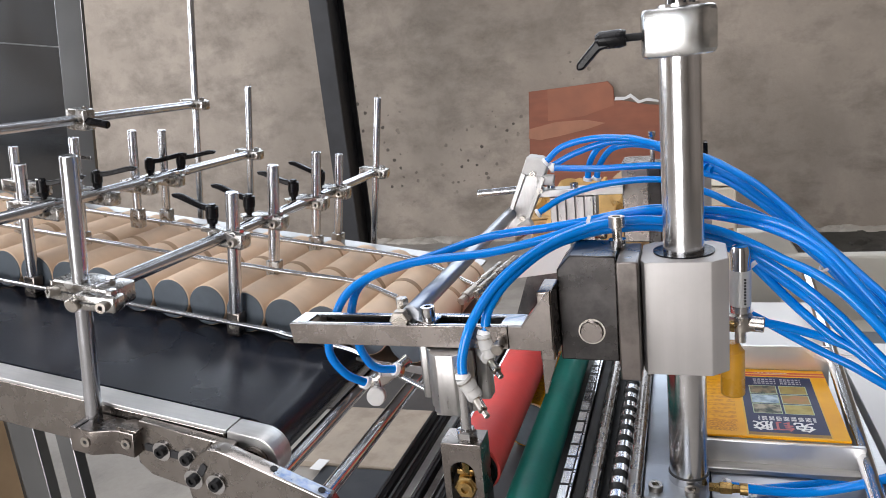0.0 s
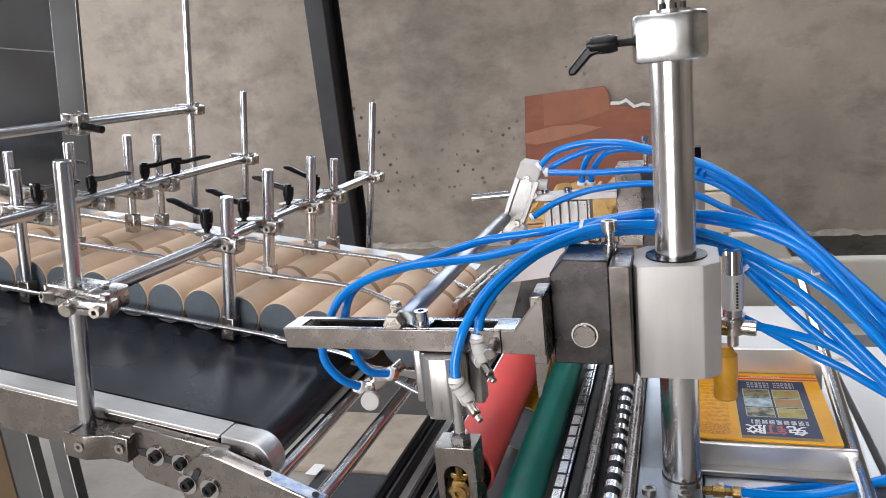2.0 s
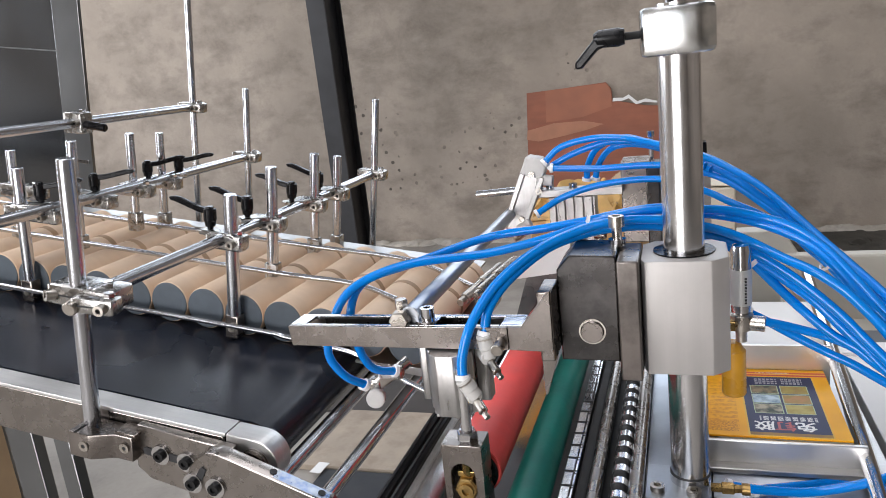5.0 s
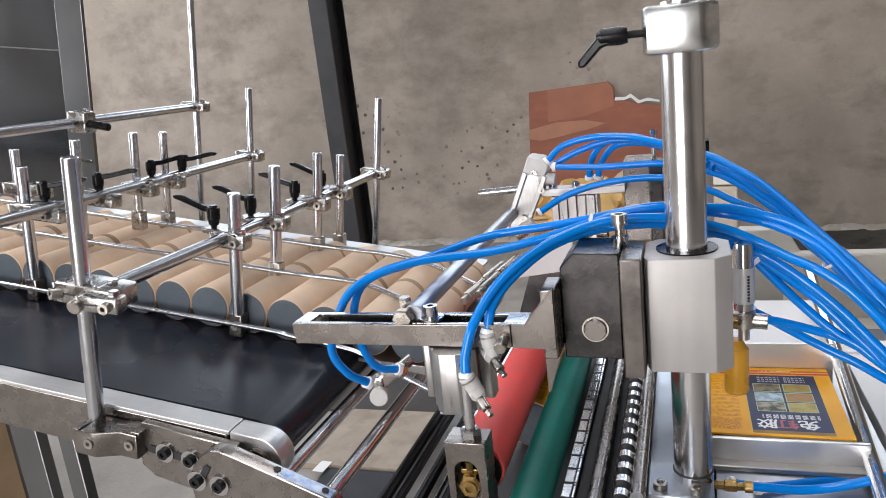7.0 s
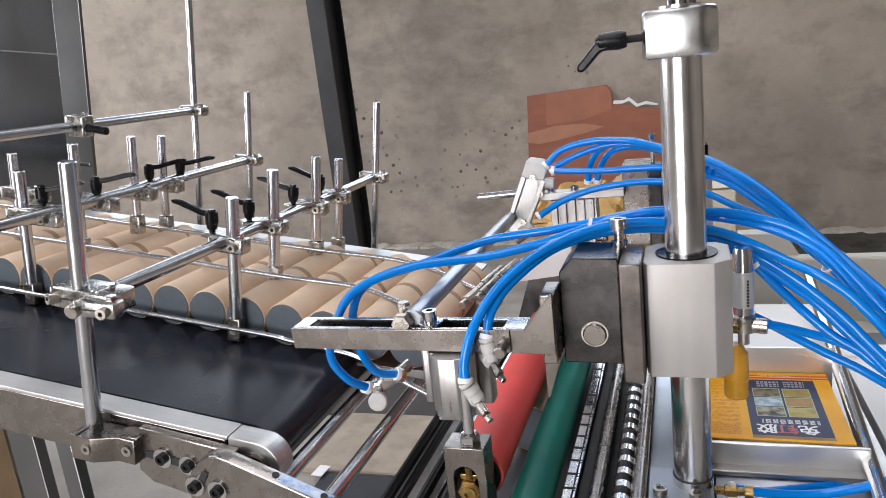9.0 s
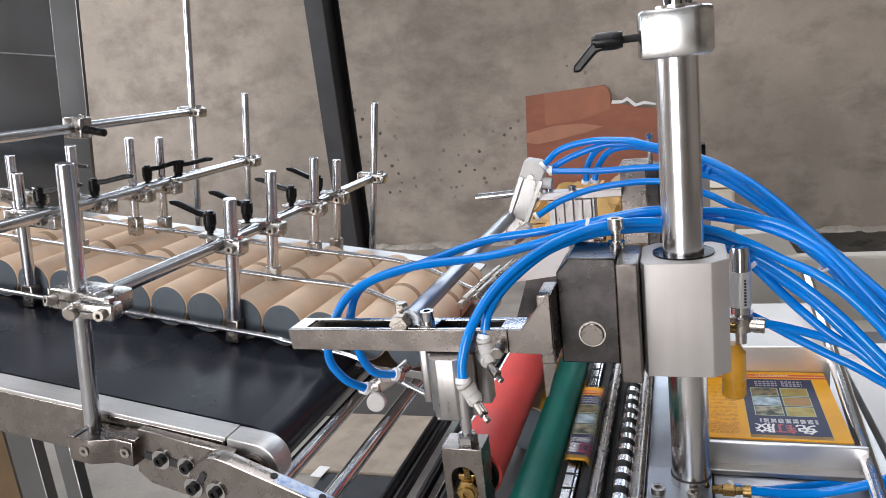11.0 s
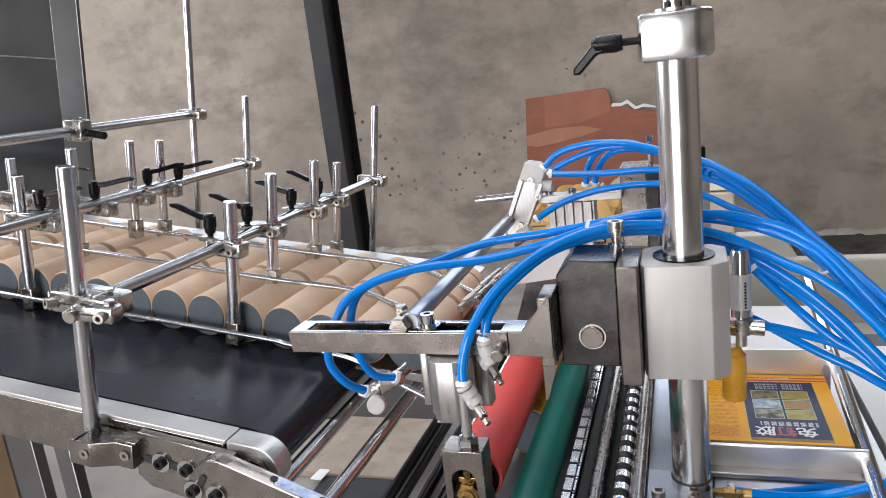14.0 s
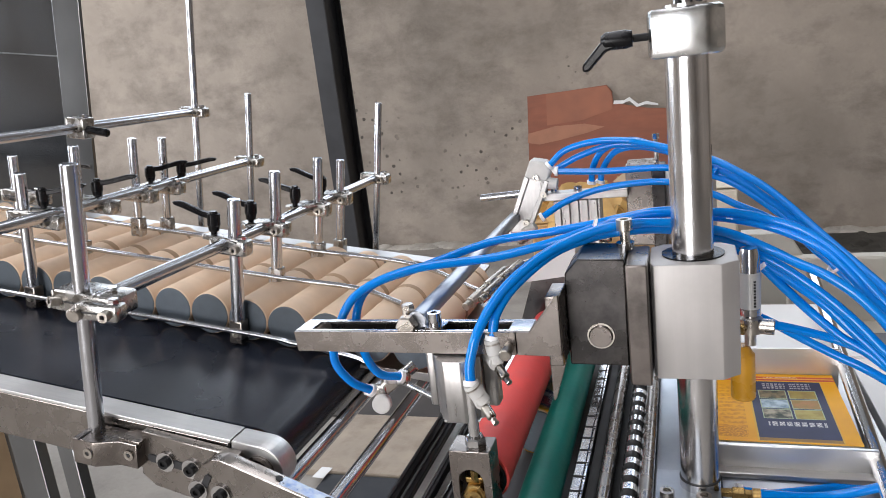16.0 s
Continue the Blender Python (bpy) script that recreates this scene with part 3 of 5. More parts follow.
part("belt", belt_loop(), BELT, conv, "black rubber conveyor belt")
part("end_drum", cyl((0.165, 0.6795, BELT_N - 0.036), (0.165, 0.6818, BELT_N - 0.036), 0.033, seg=32), COPPER, conv, "copper-coloured drum end")
# one folded sheet: top coloured paler for its sky sheen, web darker
for y0, y1 in ((0.648, 0.6805), (1.3615, 1.394)):
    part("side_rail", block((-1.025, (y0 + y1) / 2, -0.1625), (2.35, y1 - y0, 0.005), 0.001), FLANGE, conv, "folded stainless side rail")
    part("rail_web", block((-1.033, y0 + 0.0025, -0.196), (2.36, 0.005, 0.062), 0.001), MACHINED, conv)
nose = [(0.190 + 0.031 * math.cos(a), -0.1905 + 0.031 * math.sin(a)) for a in [math.pi * (0.5 - k / 14) for k in range(13)]]
part("bearing_housing", prism([(0.152, -0.1595)] + nose + [(0.152, -0.216)], 0.647, 0.6785, "y", bev=0.0015), FLANGE, conv, "bright rounded bearing housing")
part("bearing_cap", lathe([(0, 0.019), (0.004, 0.019), (0.006, 0.016)], None, 32, pose(0.190, 0.647, -0.1905, 90, 0, 0)), GUNMETAL, conv)
# take-up plates with their screws
plate_a = part("take_up_plate", prism([(0.036, -0.1655), (0.168, -0.1690), (0.172, -0.207), (0.114, -0.2430), (0.052, -0.2370), (0.033, -0.2240)], 0.634, 0.6465, "y", bev=0.0018), MACHINED, conv, "machined slotted plate")
part("slot", prism([(0.045, -0.1950), (0.048, -0.1930), (0.122, -0.1960), (0.122, -0.2060), (0.048, -0.2030), (0.045, -0.2010)], 0.6325, 0.6342, "y"), INSET, plate_a)
plate_b = part("take_up_arm", prism([(0.117, -0.212), (0.1235, -0.193), (0.134, -0.1765), (0.147, -0.1670), (0.160, -0.1640), (0.174, -0.1660), (0.300, -0.1925), (0.308, -0.2010), (0.300, -0.2500), (0.213, -0.2470), (0.125, -0.2390)], 0.613, 0.633, "y", bev=0.0018), MACHINED, conv, "machined take-up arm")
part("slot", prism([(0.125, -0.2180), (0.140, -0.1870), (0.143, -0.1850), (0.148, -0.1880), (0.134, -0.2220)], 0.6115, 0.6132, "y"), INSET, plate_b)
part("ink_stripe", prism([(0.232, -0.1782), (0.298, -0.1921), (0.298, -0.1926), (0.232, -0.1788)], 0.6155, 0.6305, "y", m=pose(0.0003, 0, 0.0006)), INK, plate_b, "blue layout ink")
for (u, n) in ((0.229, -0.1772), (0.289, -0.1898)):
    part("hole", lathe([(0, 0.0042), (0.0015, 0.0042)], None, 18, pose(u, 0.623, n, 0, INCLINE + 2.6, 0)), INSET, plate_b)
for (u, n, y) in ((0.070, -0.1985, 0.634), (0.106, -0.2000, 0.634), (0.130, -0.2090, 0.613), (0.160, -0.2080, 0.613)):
    m = pose(u, y, n, 90, 0, 0)
    w = part("washer", ring(0.004, 0.0125, 0, 0.003, None, 24, m), CHROME, plate_a if y > 0.63 else plate_b)
    socket_screw(m @ pose(0, 0, 0.003), 0.0070, 0.0045, plate_a if y > 0.63 else plate_b, "screw", BLACKPAINT)
# post foot block
b = prism([(-0.041, 0.606), (-0.010, 0.606), (0.016, 0.620), (0.040, 0.620), (0.040, 0.646), (-0.041, 0.646)], -0.2085, -0.1755, "z", bev=0.0016)
part("post_foot", b, GUNMETAL, conv, "ground steel post foot")
part("split", block((-0.031, 0.624, -0.1752), (0.0016, 0.036, 0.0012)), INSET, conv)
part("foot_end", block((0.028, 0.634, -0.1745), (0.030, 0.024, 0.004), 0.001), GUNMETAL, conv)
for (u, n, y) in ((-0.018, -0.191, 0.6055), (0.029, -0.191, 0.6195)):
    m = pose(u, y, n, 90, 0, 0)
    part("screw", ring(0.0028, 0.0066, -0.001, 0.0015, None, 16, m), NICKEL, conv)
    part("screw_socket", lathe([(0, 0.0026), (0.0008, 0.0026)], None, 6, m), INSET, conv)
# legs under the rail
for (u, y, lean) in ((-0.171, 0.715, 0), (-1.5, 0.70, 0), (-1.15, 1.36, 0), (-1.8, 1.36, 0)):
    top = CM @ Vector((u, y, -0.215))
    leg = part("leg", block((0, 0, -top.z / 2), (0.029, 0.018, top.z), 0.002), PANEL, conv)
    leg.matrix_basis = CM.inverted() @ Matrix.Translation(top)
    foot = part("foot", lathe([(0, 0.03), (0.012, 0.03), (0.03, 0.012)], None, 20), RUBBER, conv)
    foot.matrix_basis = CM.inverted() @ Matrix.Translation((top.x, top.y, 0))
# cabinet on the upstream end
cab = thing("stainless_cabinet", CM, "tall stainless steel hopper cabinet on the conveyor", "cabinet")
cover = mat("dark_stainless_sheet", (0.21, 0.23, 0.255), 0.20, 1.0, 4, 0.15, 0.02, 60, 0.05, dark=(0.12, 0.135, 0.15), dscale=2, dmix=0.6)
part("corner_post", block((-1.0875, 1.7555, 0.40), (0.095, 0.012, 1.42), 0.002), PANEL, cab, "folded stainless corner post")
part("front_sheet", block((-1.84, 1.762, 0.40), (1.408, 0.012, 1.42), 0.002), cover, cab, "dark reflecting stainless cover")
part("lower_sheet", prism([(-2.54, -0.308), (-1.52, -0.308), (-1.52, -1.455), (-2.54, -1.622)], 1.756, 1.768, "y", bev=0.002), cover, cab)
part("seam_strip", block((-1.84, 1.7545, 0.20), (1.408, 0.002, 0.004), 0.0005), PANEL, cab)
part("hinge", block((-1.075, 1.747, -0.12), (0.05, 0.006, 0.012), 0.001), CHROME, cab)

# ---- guide posts, arms and hangers over the conveyor ----
ARM_R = 0.0091


def clamp(parent, m, sx=0.058, sy=0.03, sz=0.026):
    """A split clamp block with two screws."""
    b = block((0, 0, 0), (sx, sy, sz), 0.004, seg=3)
    block((-sx * 0.5, 0, 0), (0.003, sy * 1.0, sz * 0.9), 0.001, b)
    c = part("clamp", b, CAST, parent, m=m)
    part("screw", hexhead(pose(sx * 0.30, 0, sz / 2 - 0.001), 0.0062, 0.007), CHROME, c)
    part("screw", ring(0.0030, 0.0064, 0, 0.010, None, 18, pose(sx * 0.26, -sy / 2 + 0.001, 0, 90, 0, 0)), NICKEL, c)
    part("screw_socket", lathe([(0, 0.0031), (0.006, 0.0031)], None, 6, pose(sx * 0.26, -sy / 2 + 0.001, 0, 90, 0, 0)), INSET, c)
    part("gap", block((-sx * 0.12, -sy / 2, 0), (sx * 0.62, 0.0012, 0.0016)), INSET, c)


def lever(m, parent):
    """A black adjustable handle: ribbed hub on a bolt, bar rising a little outwards."""
    h = lathe([(0, 0.0045), (0.004, 0.0045), (0.0045, 0.0075), (0.012, 0.0085), (0.013, 0.0095), (0.030, 0.0095), (0.031, 0.006), (0.034, 0.0055)], None, 18)
    prism([(0.004, 0.022), (0.018, 0.024), (0.058, 0.035), (0.066, 0.036), (0.070, 0.041), (0.060, 0.043), (0.052, 0.042), (0.020, 0.033), (0.004, 0.031)], -0.0048, 0.0048, "y", h, 0.0018)
    part("lever", h, PLASTIC, parent, "black plastic clamping lever", m=m)


def arm(u, n, y0, y1, posts, label):
    a = thing("guide_gantry", CM @ pose(u, 0, n), label, "support arm", "arms across the conveyor")
    part("arm", cyl((0, y0, 0), (0, y1, 0), ARM_R, bev=0.0012), ROD, a)
    for (du, y, lo, hi, r) in posts:
        part("post", cyl((du, y, lo - n), (du, y, hi - n), r, bev=0.001), ROD, a)
    return a


a3 = arm(0.0, 0.0, 0.622, 1.49, ((0.002, 1.45, -0.176, 0.162, 0.0075),), "bright steel cross arm with its end post")
part("near_post", cyl((-0.025, 0.630, -0.205), (-0.025, 0.630, 0.154), 0.0097, bev=0.001), ROD, a3)
clamp(a3, pose(-0.016, 0.640, -0.006, 0, 0, 0), 0.085, 0.042, 0.026)
clamp(a3, pose(0.012, 0.618, -0.008, 0, 0, 8), 0.050, 0.022, 0.020)
part("screw", ring(0.0030, 0.0068, 0, 0.012, None, 18, pose(-0.050, 0.621, -0.007, 82, 0, -25)), NICKEL, a3)
part("screw_shank", cyl((-0.050, 0.622, -0.007), (-0.0525, 0.6150, -0.0078), 0.0040), INSET, a3)
part("screw", cyl((-0.014, 0.612, -0.010), (-0.012, 0.599, -0.012), 0.0085, bev=0.0012), NICKEL, a3)
clamp(a3, pose(0.0, 1.45, 0.0, 0, 0, 0), 0.060, 0.03, 0.022)
a2 = arm(-0.320, 0.007, 0.50, 1.50, ((0.0, 1.46, -0.176, 0.162, 0.0075),), "bright steel cross arm with its end post")
clamp(a2, pose(0.0, 1.46, 0.0), 0.060, 0.03, 0.022)
a1 = arm(-0.462, 0.110, 0.50, 1.50, ((0.0, 1.46, -0.176, 0.60, 0.0075),), "raised bright steel cross arm on a tall post")
clamp(a1, pose(0.0, 1.46, 0.0), 0.060, 0.03, 0.022)
clamp(a1, pose(0.0, 1.11, 0.0), 0.040, 0.03, 0.040)
part("handle", cyl((0.018, 1.105, -0.002), (0.062, 1.11, -0.006), 0.0075, bev=0.002), PLASTIC, a1, "black handle")
clamp(a1, pose(0.0, 0.80, -0.01), 0.040, 0.03, 0.030)
part("handle", cyl((0.018, 0.80, -0.014), (0.05, 0.80, -0.016), 0.0075, bev=0.002), PLASTIC, a1, "black handle")


def hanger(u, y, lo, hi, arm_u, r, lev, label="steel hanger rod with clamp and lever holding a guide rail"):
    h = thing("guide_hanger", CM @ pose(u, y, 0), label, "hanger", "guide hangers")
    part("rod", cyl((0, 0, lo), (0, 0, hi), r, bev=0.0012), ROD, h)
    clamp(h, pose((arm_u - u) / 2, 0.0, -0.004, 0, 0, 0), abs(arm_u - u) + 0.045, 0.026, 0.024)
    if lev:
        lu, ly, turn = lev
        d = Vector((lu - u, ly - y, 0))
        part("clamp_plate", block((0, 0, 0), (d.length + 0.026, 0.024, 0.008), 0.002), CAST, h, m=Matrix.Translation((d.x / 2, d.y / 2, 0.006)) @ pose(0, 0, 0, 0, 0, math.degrees(math.atan2(d.y, d.x))))
        lever(pose(d.x, d.y, 0.010, 0, 0, turn), h)
    rb = part("rail_block", block((0, 0, lo + 0.014), (0.022, 0.020, 0.036), 0.002), GUNMETAL if y < 0.95 else CAST, h)
    part("screw", ring(0.002, 0.0052, 0, 0.003, None, 14, pose(0, -0.009, lo + 0.012, 90, 0, 0)), NICKEL, rb)
    return h


HANG = [(0.012, 0.885, -0.151, 0.067, 0.0, 0.0098, (-0.026, 0.889, 178)), (0.012, 1.00, -0.102, 0.089, 0.0, 0.0094, (-0.016, 0.973, 178)),
        (0.011, 1.15, -0.098, 0.089, 0.0, 0.0086, (-0.010, 1.105, 182)), (0.008, 1.25, -0.118, 0.070, 0.0, 0.0080, (-0.012, 1.211, 175)),
        (-0.378, 0.885, -0.153, 0.068, -0.320, 0.0092, (-0.352, 0.900, 22)), (-0.378, 1.00, -0.105, 0.097, -0.320, 0.0088, (-0.333, 0.997, 24)),
        (-0.340, 1.10, -0.080, 0.101, -0.320, 0.0080, (-0.339, 1.141, 40)), (-0.338, 1.18, -0.098, 0.093, -0.320, 0.0078, (-0.319, 1.208, 26)),
        (-0.516, 1.00, -0.105, 0.068, -0.47, 0.0080, None)]
for hrow in HANG:
    hanger(*hrow)


def guide(name, pts, r, label):
    g = tagged(part(name, hose(pts, r, seg=12, steps=6), ROD, angle=60), label, "guide rail", "guide rails")
    g.matrix_basis = CM
    return g


guide("guide_rail", [(-1.1, 0.876, -0.138), (-0.378, 0.876, -0.1365), (0.04, 0.876, -0.1345), (0.106, 0.876, -0.137), (0.193, 0.876, -0.141), (0.224, 0.876, -0.147), (0.260, 0.876, -0.160), (0.343, 0.876, -0.187)], 0.0042, "thin steel guide rail before the roll ends")
guide("guide_rail", [(-1.1, 0.991, -0.080), (-0.378, 0.991, -0.083), (0.012, 0.991, -0.084), (0.16, 0.991, -0.082), (0.24, 0.975, -0.090)], 0.0042, "thin steel guide rail above the rolls")
guide("guide_rail", [(-1.1, 1.141, -0.080), (-0.34, 1.141, -0.081), (0.011, 1.141, -0.081), (0.20, 1.141, -0.081), (0.34, 1.10, -0.10)], 0.0042, "thin steel guide rail above the rolls")
rear = thing("rear_guide_plate", CM, "stainless rear guide plate along the rolls", "guide plate")
part("plate", prism([(-1.1, -0.158), (0.30, -0.158), (0.30, -0.115), (-1.1, -0.115)], 1.262, 1.268, "y", bev=0.001), STEEL, rear)
part("flange", block((-0.40, 1.285, -0.118), (1.40, 0.034, 0.005), 0.001), STEEL, rear)
# transfer sheet from belt to rollers
tr = thing("transfer_sheet", CM, "bent stainless transfer sheet after the belt", "sheet")
part("sheet", prism([(0.205, -0.166), (0.335, -0.158), (0.345, -0.170), (0.345, -0.174), (0.205, -0.170)], 0.90, 1.26, "y", bev=0.0005), STEEL, tr)

# ---- feed-end rods and dark chute rails ----
for (x, z, y1) in ((-0.466, 0.950, 1.30), (-0.406, 0.931, 1.30)):
    t = thing("tie_rod", pose(x, 0, z), "polished steel tie rod", "rod", "tie rods")
    part("rod", cyl((0, 0.628, 0), (0, y1, 0), 0.0098, bev=0.001), BRIGHTROD, t)
    part("nut", hexhead(pose(0, 0.634, 0, 90, 0, 0), 0.013, 0.008), CHROME, t)
for (x, w) in ((-0.397, 0.015), (-0.379, 0.012), (-0.349, 0.009), (-0.316, 0.012)):
    t = thing("chute_rail", pose(x, 0, 0.842), "black painted chute rail", "rail", "chute rails")
    part("rail", block((0, 0.95, 0), (w, 0.90, 0.020), 0.003), BLACKPAINT, t)
    part("wear_strip", block((-w * 0.2, 0.95, 0.0112), (w * 0.3, 0.90, 0.002), 0.0005), GREYPAINT, t)

t = thing("chute_plate", pose(0, 0, 0.815), "black steel chute plate under the rails", "plate")
part("plate", block((-0.322, 0.95, 0), (0.050, 0.92, 0.006), 0.001), BLACKPAINT, t)
for (x, z, w, mt) in ((-0.3635, 0.846, 0.012, FLANGE), (-0.333, 0.848, 0.011, BRIGHTBAR)):
    t = thing("chute_strip", pose(x, 0, z), "bright steel strip between the chute rails", "strip", "chute strips")
    part("strip", block((0, 0.95, 0), (w, 0.90, 0.004), 0.0008), mt, t)

# ---- labelling rollers ----
RZ = 0.955
PROD = (-0.209, 0.916)


def roller(name, x, z, r, y0, y1, mt, label, shaft=0.009, ring_step=0.0):
    t = thing(name, pose(x, 0, z), label, "roller", "labelling rollers")
    part("sleeve", cyl((0, y0, 0), (0, y1, 0), r, seg=40, bev=0.002), mt, t)
    part("shaft", cyl((0, y0 - 0.05, 0), (0, y1 + 0.05, 0), shaft), CHROME, t)
    if ring_step:
        y = y0 + ring_step
        first = None
        while y < y1:
            m = pose(0, y, 0)
            if first is None:
                first = part("band", ring(r * 0.9, r + 0.0018, -0.0058, 0.0058, None, 28, pose(0, 0, 0, 90, 0, 0)), SHAFT, t, "bright metal ring", m)
            else:
                same(first, m, t)
            y += ring_step
    return t


green = roller("green_roller", -0.163, RZ, 0.0213, 0.55, 1.30, GREEN, "green rubber covered roller")
slot = thing("slotted_bar", pose(-0.1275, 0, RZ), "bright slotted bar beside the green roller", "bar")
part("bar", block((-0.0015, 0.93, -0.01), (0.010, 0.76, 0.020), 0.0008), BRIGHTBAR, slot)
part("side_bar", block((0.0058, 0.93, -0.011), (0.0028, 0.76, 0.020), 0.0006), CHROME, slot)
first = None
for k in range(26):
    m = pose(0, 0.57 + k * 0.028, 0.0006)
    if first is None:
        first = part("slit", block((0, 0, 0), (0.0142, 0.0010, 0.0012)), INSET, slot, "", m)
    else:
        same(first, m, slot)
t = thing("rubber_strip", pose(-0.112, 0, RZ - 0.012), "black rubber sealing strip", "strip")
part("strip", block((0, 0.93, 0), (0.012, 0.76, 0.02), 0.003), RUBBER, t)
t = thing("feed_shaft", pose(-0.0995, 0, RZ - 0.004), "polished steel feed shaft beside the rollers", "shaft")
part("shaft", cyl((0, 0.55, 0), (0, 1.3, 0), 0.0068, bev=0.001), MACHINED, t)
roller("ringed_feed_roller", -0.0745, RZ - 0.012, 0.0088, 0.55, 1.30, RUBBER, "black feed roller with bright metal rings", 0.006, 0.0255)
t = thing("feed_shaft", pose(-0.0572, 0, RZ - 0.006), "polished steel feed shaft beside the rollers", "shaft")
part("shaft", cyl((0, 0.55, 0), (0, 1.3, 0), 0.0080, bev=0.001), MACHINED, t)
t = thing("rubber_strip", pose(-0.0875, 0, RZ - 0.028), "black rubber sealing strip", "strip")
part("strip", block((0, 0.93, 0), (0.016, 0.76, 0.006), 0.001), RUBBER, t)
t = thing("guide_sheet", pose(-0.185, 0, 0.862), "narrow steel guide sheet below the rollers", "sheet")
part("sheet", block((0, 0.95, 0), (0.03, 0.72, 0.003), 0.0005, m=pose(0, 0, 0, 0, 15, 0)), STEEL, t)

# machine bed
bed = thing("machine_bed", pose(0, 0, 0), "painted steel bed of the labelling machine", "machine")
part("base_plate", block((-0.016, 0.98, 0.917), (0.070, 0.86, 0.024), 0.002), PLATEBLUE, bed, "machined steel base plate")
part("bed_body", block((0.06, 0.98, 0.45), (0.60, 0.72, 0.86), 0.004), GREYPAINT, bed)
for y in (0.50, 1.34):
    part("side_plate", block((-0.14, y, 0.78), (0.36, 0.02, 0.22), 0.003), GUNMETAL, bed)
for (x, y) in ((-0.028, 1.05),):
    socket_screw(pose(x, y, 0.929), 0.0062, 0.006, bed, "screw", NICKEL)


# ---- shaft, slide block and bracket assembly ----
def mount(y, label):
    a = thing("slide_mount", pose(0, y - 0.729, 0), label, "mount", "roller mounts")
    part("shaft", cyl((-0.002, 0.729, 0.93), (-0.002, 0.729, 1.434), 0.0196, seg=40), SHAFT, a, "polished vertical shaft")
    part("top_stud", cyl((-0.002, 0.729, 1.433), (-0.002, 0.729, 1.62), 0.0112, seg=28), CHROME, a)
    for dx in (-0.008, 0.010):
        part("set_screw", lathe([(0, 0.0028), (0.006, 0.0028)], None, 12, pose(dx, 0.716, 1.4335)), INSET, a)
    part("base_flange", block((-0.016, 0.721, 0.9365), (0.066, 0.066, 0.015), 0.002), PLATEBLUE, a)
    for sx, sy in ((-0.0355, 0.7035), (0.0010, 0.6990)):
        socket_screw(pose(sx, sy, 0.944), 0.0075, 0.006, a, "flange_screw", NICKEL)
    part("base_ring", ring(0.0195, 0.0208, 0.944, 0.953, None, 32, pose(-0.002, 0.729, 0)), SHAFT, a)
    part("base_seam", ring(0.0196, 0.0209, 0.953, 0.9542, None, 32, pose(-0.002, 0.729, 0)), INSET, a)
    # octagonal slide block; a flat black ring paints the shaded gap of its bore
    w, c = 0.0405, 0.012
    o = [(-w + 0.004, -w), (w - 0.016, -w), (w, -w + 0.014), (w, w - c), (w - c, w), (-w + c, w), (-w, w - c), (-w, -w + c)]
    part("slide_block", prism([(x - 0.002, yy + 0.729) for x, yy in o], 1.083, 1.199, "z", bev=0.0012), ALU, a, "pale anodised aluminium slide block")
    part("bore_ring", ring(0.0198, 0.0295, 1.1985, 1.2005, None, 32, pose(-0.002, 0.729, 0)), PLASTIC, a)
    # stop collar with lever
    b = prism([(x * 0.82 - 0.002, yy * 0.82 + 0.729) for x, yy in o], 1.388, 1.431, "z", bev=0.005)
    part("stop_collar", b, COLLAR, a, "mottled bright stop collar")
    part("lock_screw", cyl((-0.034, 0.715, 1.409), (-0.056, 0.708, 1.409), 0.0035), RUBBER, a)
    h = lathe([(-0.006, 0.007), (0.0, 0.0085), (0.018, 0.008), (0.022, 0.005)], None, 18, pose(-0.054, 0.708, 1.409, 0, -90, 0))
    prism([(-0.058, 1.414), (-0.070, 1.414), (-0.076, 1.409), (-0.094, 1.390), (-0.094, 1.384), (-0.088, 1.384), (-0.072, 1.400), (-0.058, 1.403)], 0.702, 0.712, "y", h, 0.002)
    part("lever", h, PLASTIC, a, "black plastic clamping lever")
    # stacked dark plates
    part("side_plate", prism([(-0.1215, 1.101), (-0.064, 1.100), (-0.064, 1.2085), (-0.108, 1.2105), (-0.1215, 1.196)], 0.679, 0.742, "y", bev=0.0015), DARKST, a, "dark steel side plate")
    part("clamp_plate", block((-0.0532, 0.707, 1.144), (0.0205, 0.072, 0.122), 0.0018), SMEARED, a, "grey-brown steel clamp plate")
    part("pin", lathe([(0, 0.0115), (0.002, 0.0115), (0.003, 0.0105)], None, 28, pose(-0.090, 0.6785, 1.132, 90, 0, 0)), GUNMETAL, a, "round pin end")
    part("pin_ring", ring(0.0116, 0.0132, 0, 0.0008, None, 28, pose(-0.090, 0.6788, 1.132, 90, 0, 0)), NICKEL, a)
    socket_screw(pose(-0.066, 0.728, 1.226), 0.0080, 0.011, a, "screw", NICKEL)
    part("screw_shank", cyl((-0.066, 0.728, 1.208), (-0.066, 0.728, 1.227), 0.0050), NICKEL, a)
    part("washer", ring(0.004, 0.0088, 1.2065, 1.2135, None, 20, pose(-0.066, 0.728, 0)), CHROME, a)
    # bracket arm
    part("bracket_web", prism([(-0.404, 1.129), (-0.406, 1.151), (-0.166, 1.151), (-0.166, 1.1275)], 0.638, 0.643, "y", bev=0.0006), GUNMETAL, a, "ground steel bracket arm")
    part("bracket_cheek", prism([(-0.1655, 1.1275), (-0.1655, 1.151), (-0.152, 1.151), (-0.124, 1.187), (-0.1225, 1.187), (-0.1225, 1.126)], 0.6385, 0.643, "y", bev=0.0006), GUNMETAL, a, "ground steel bracket gusset")
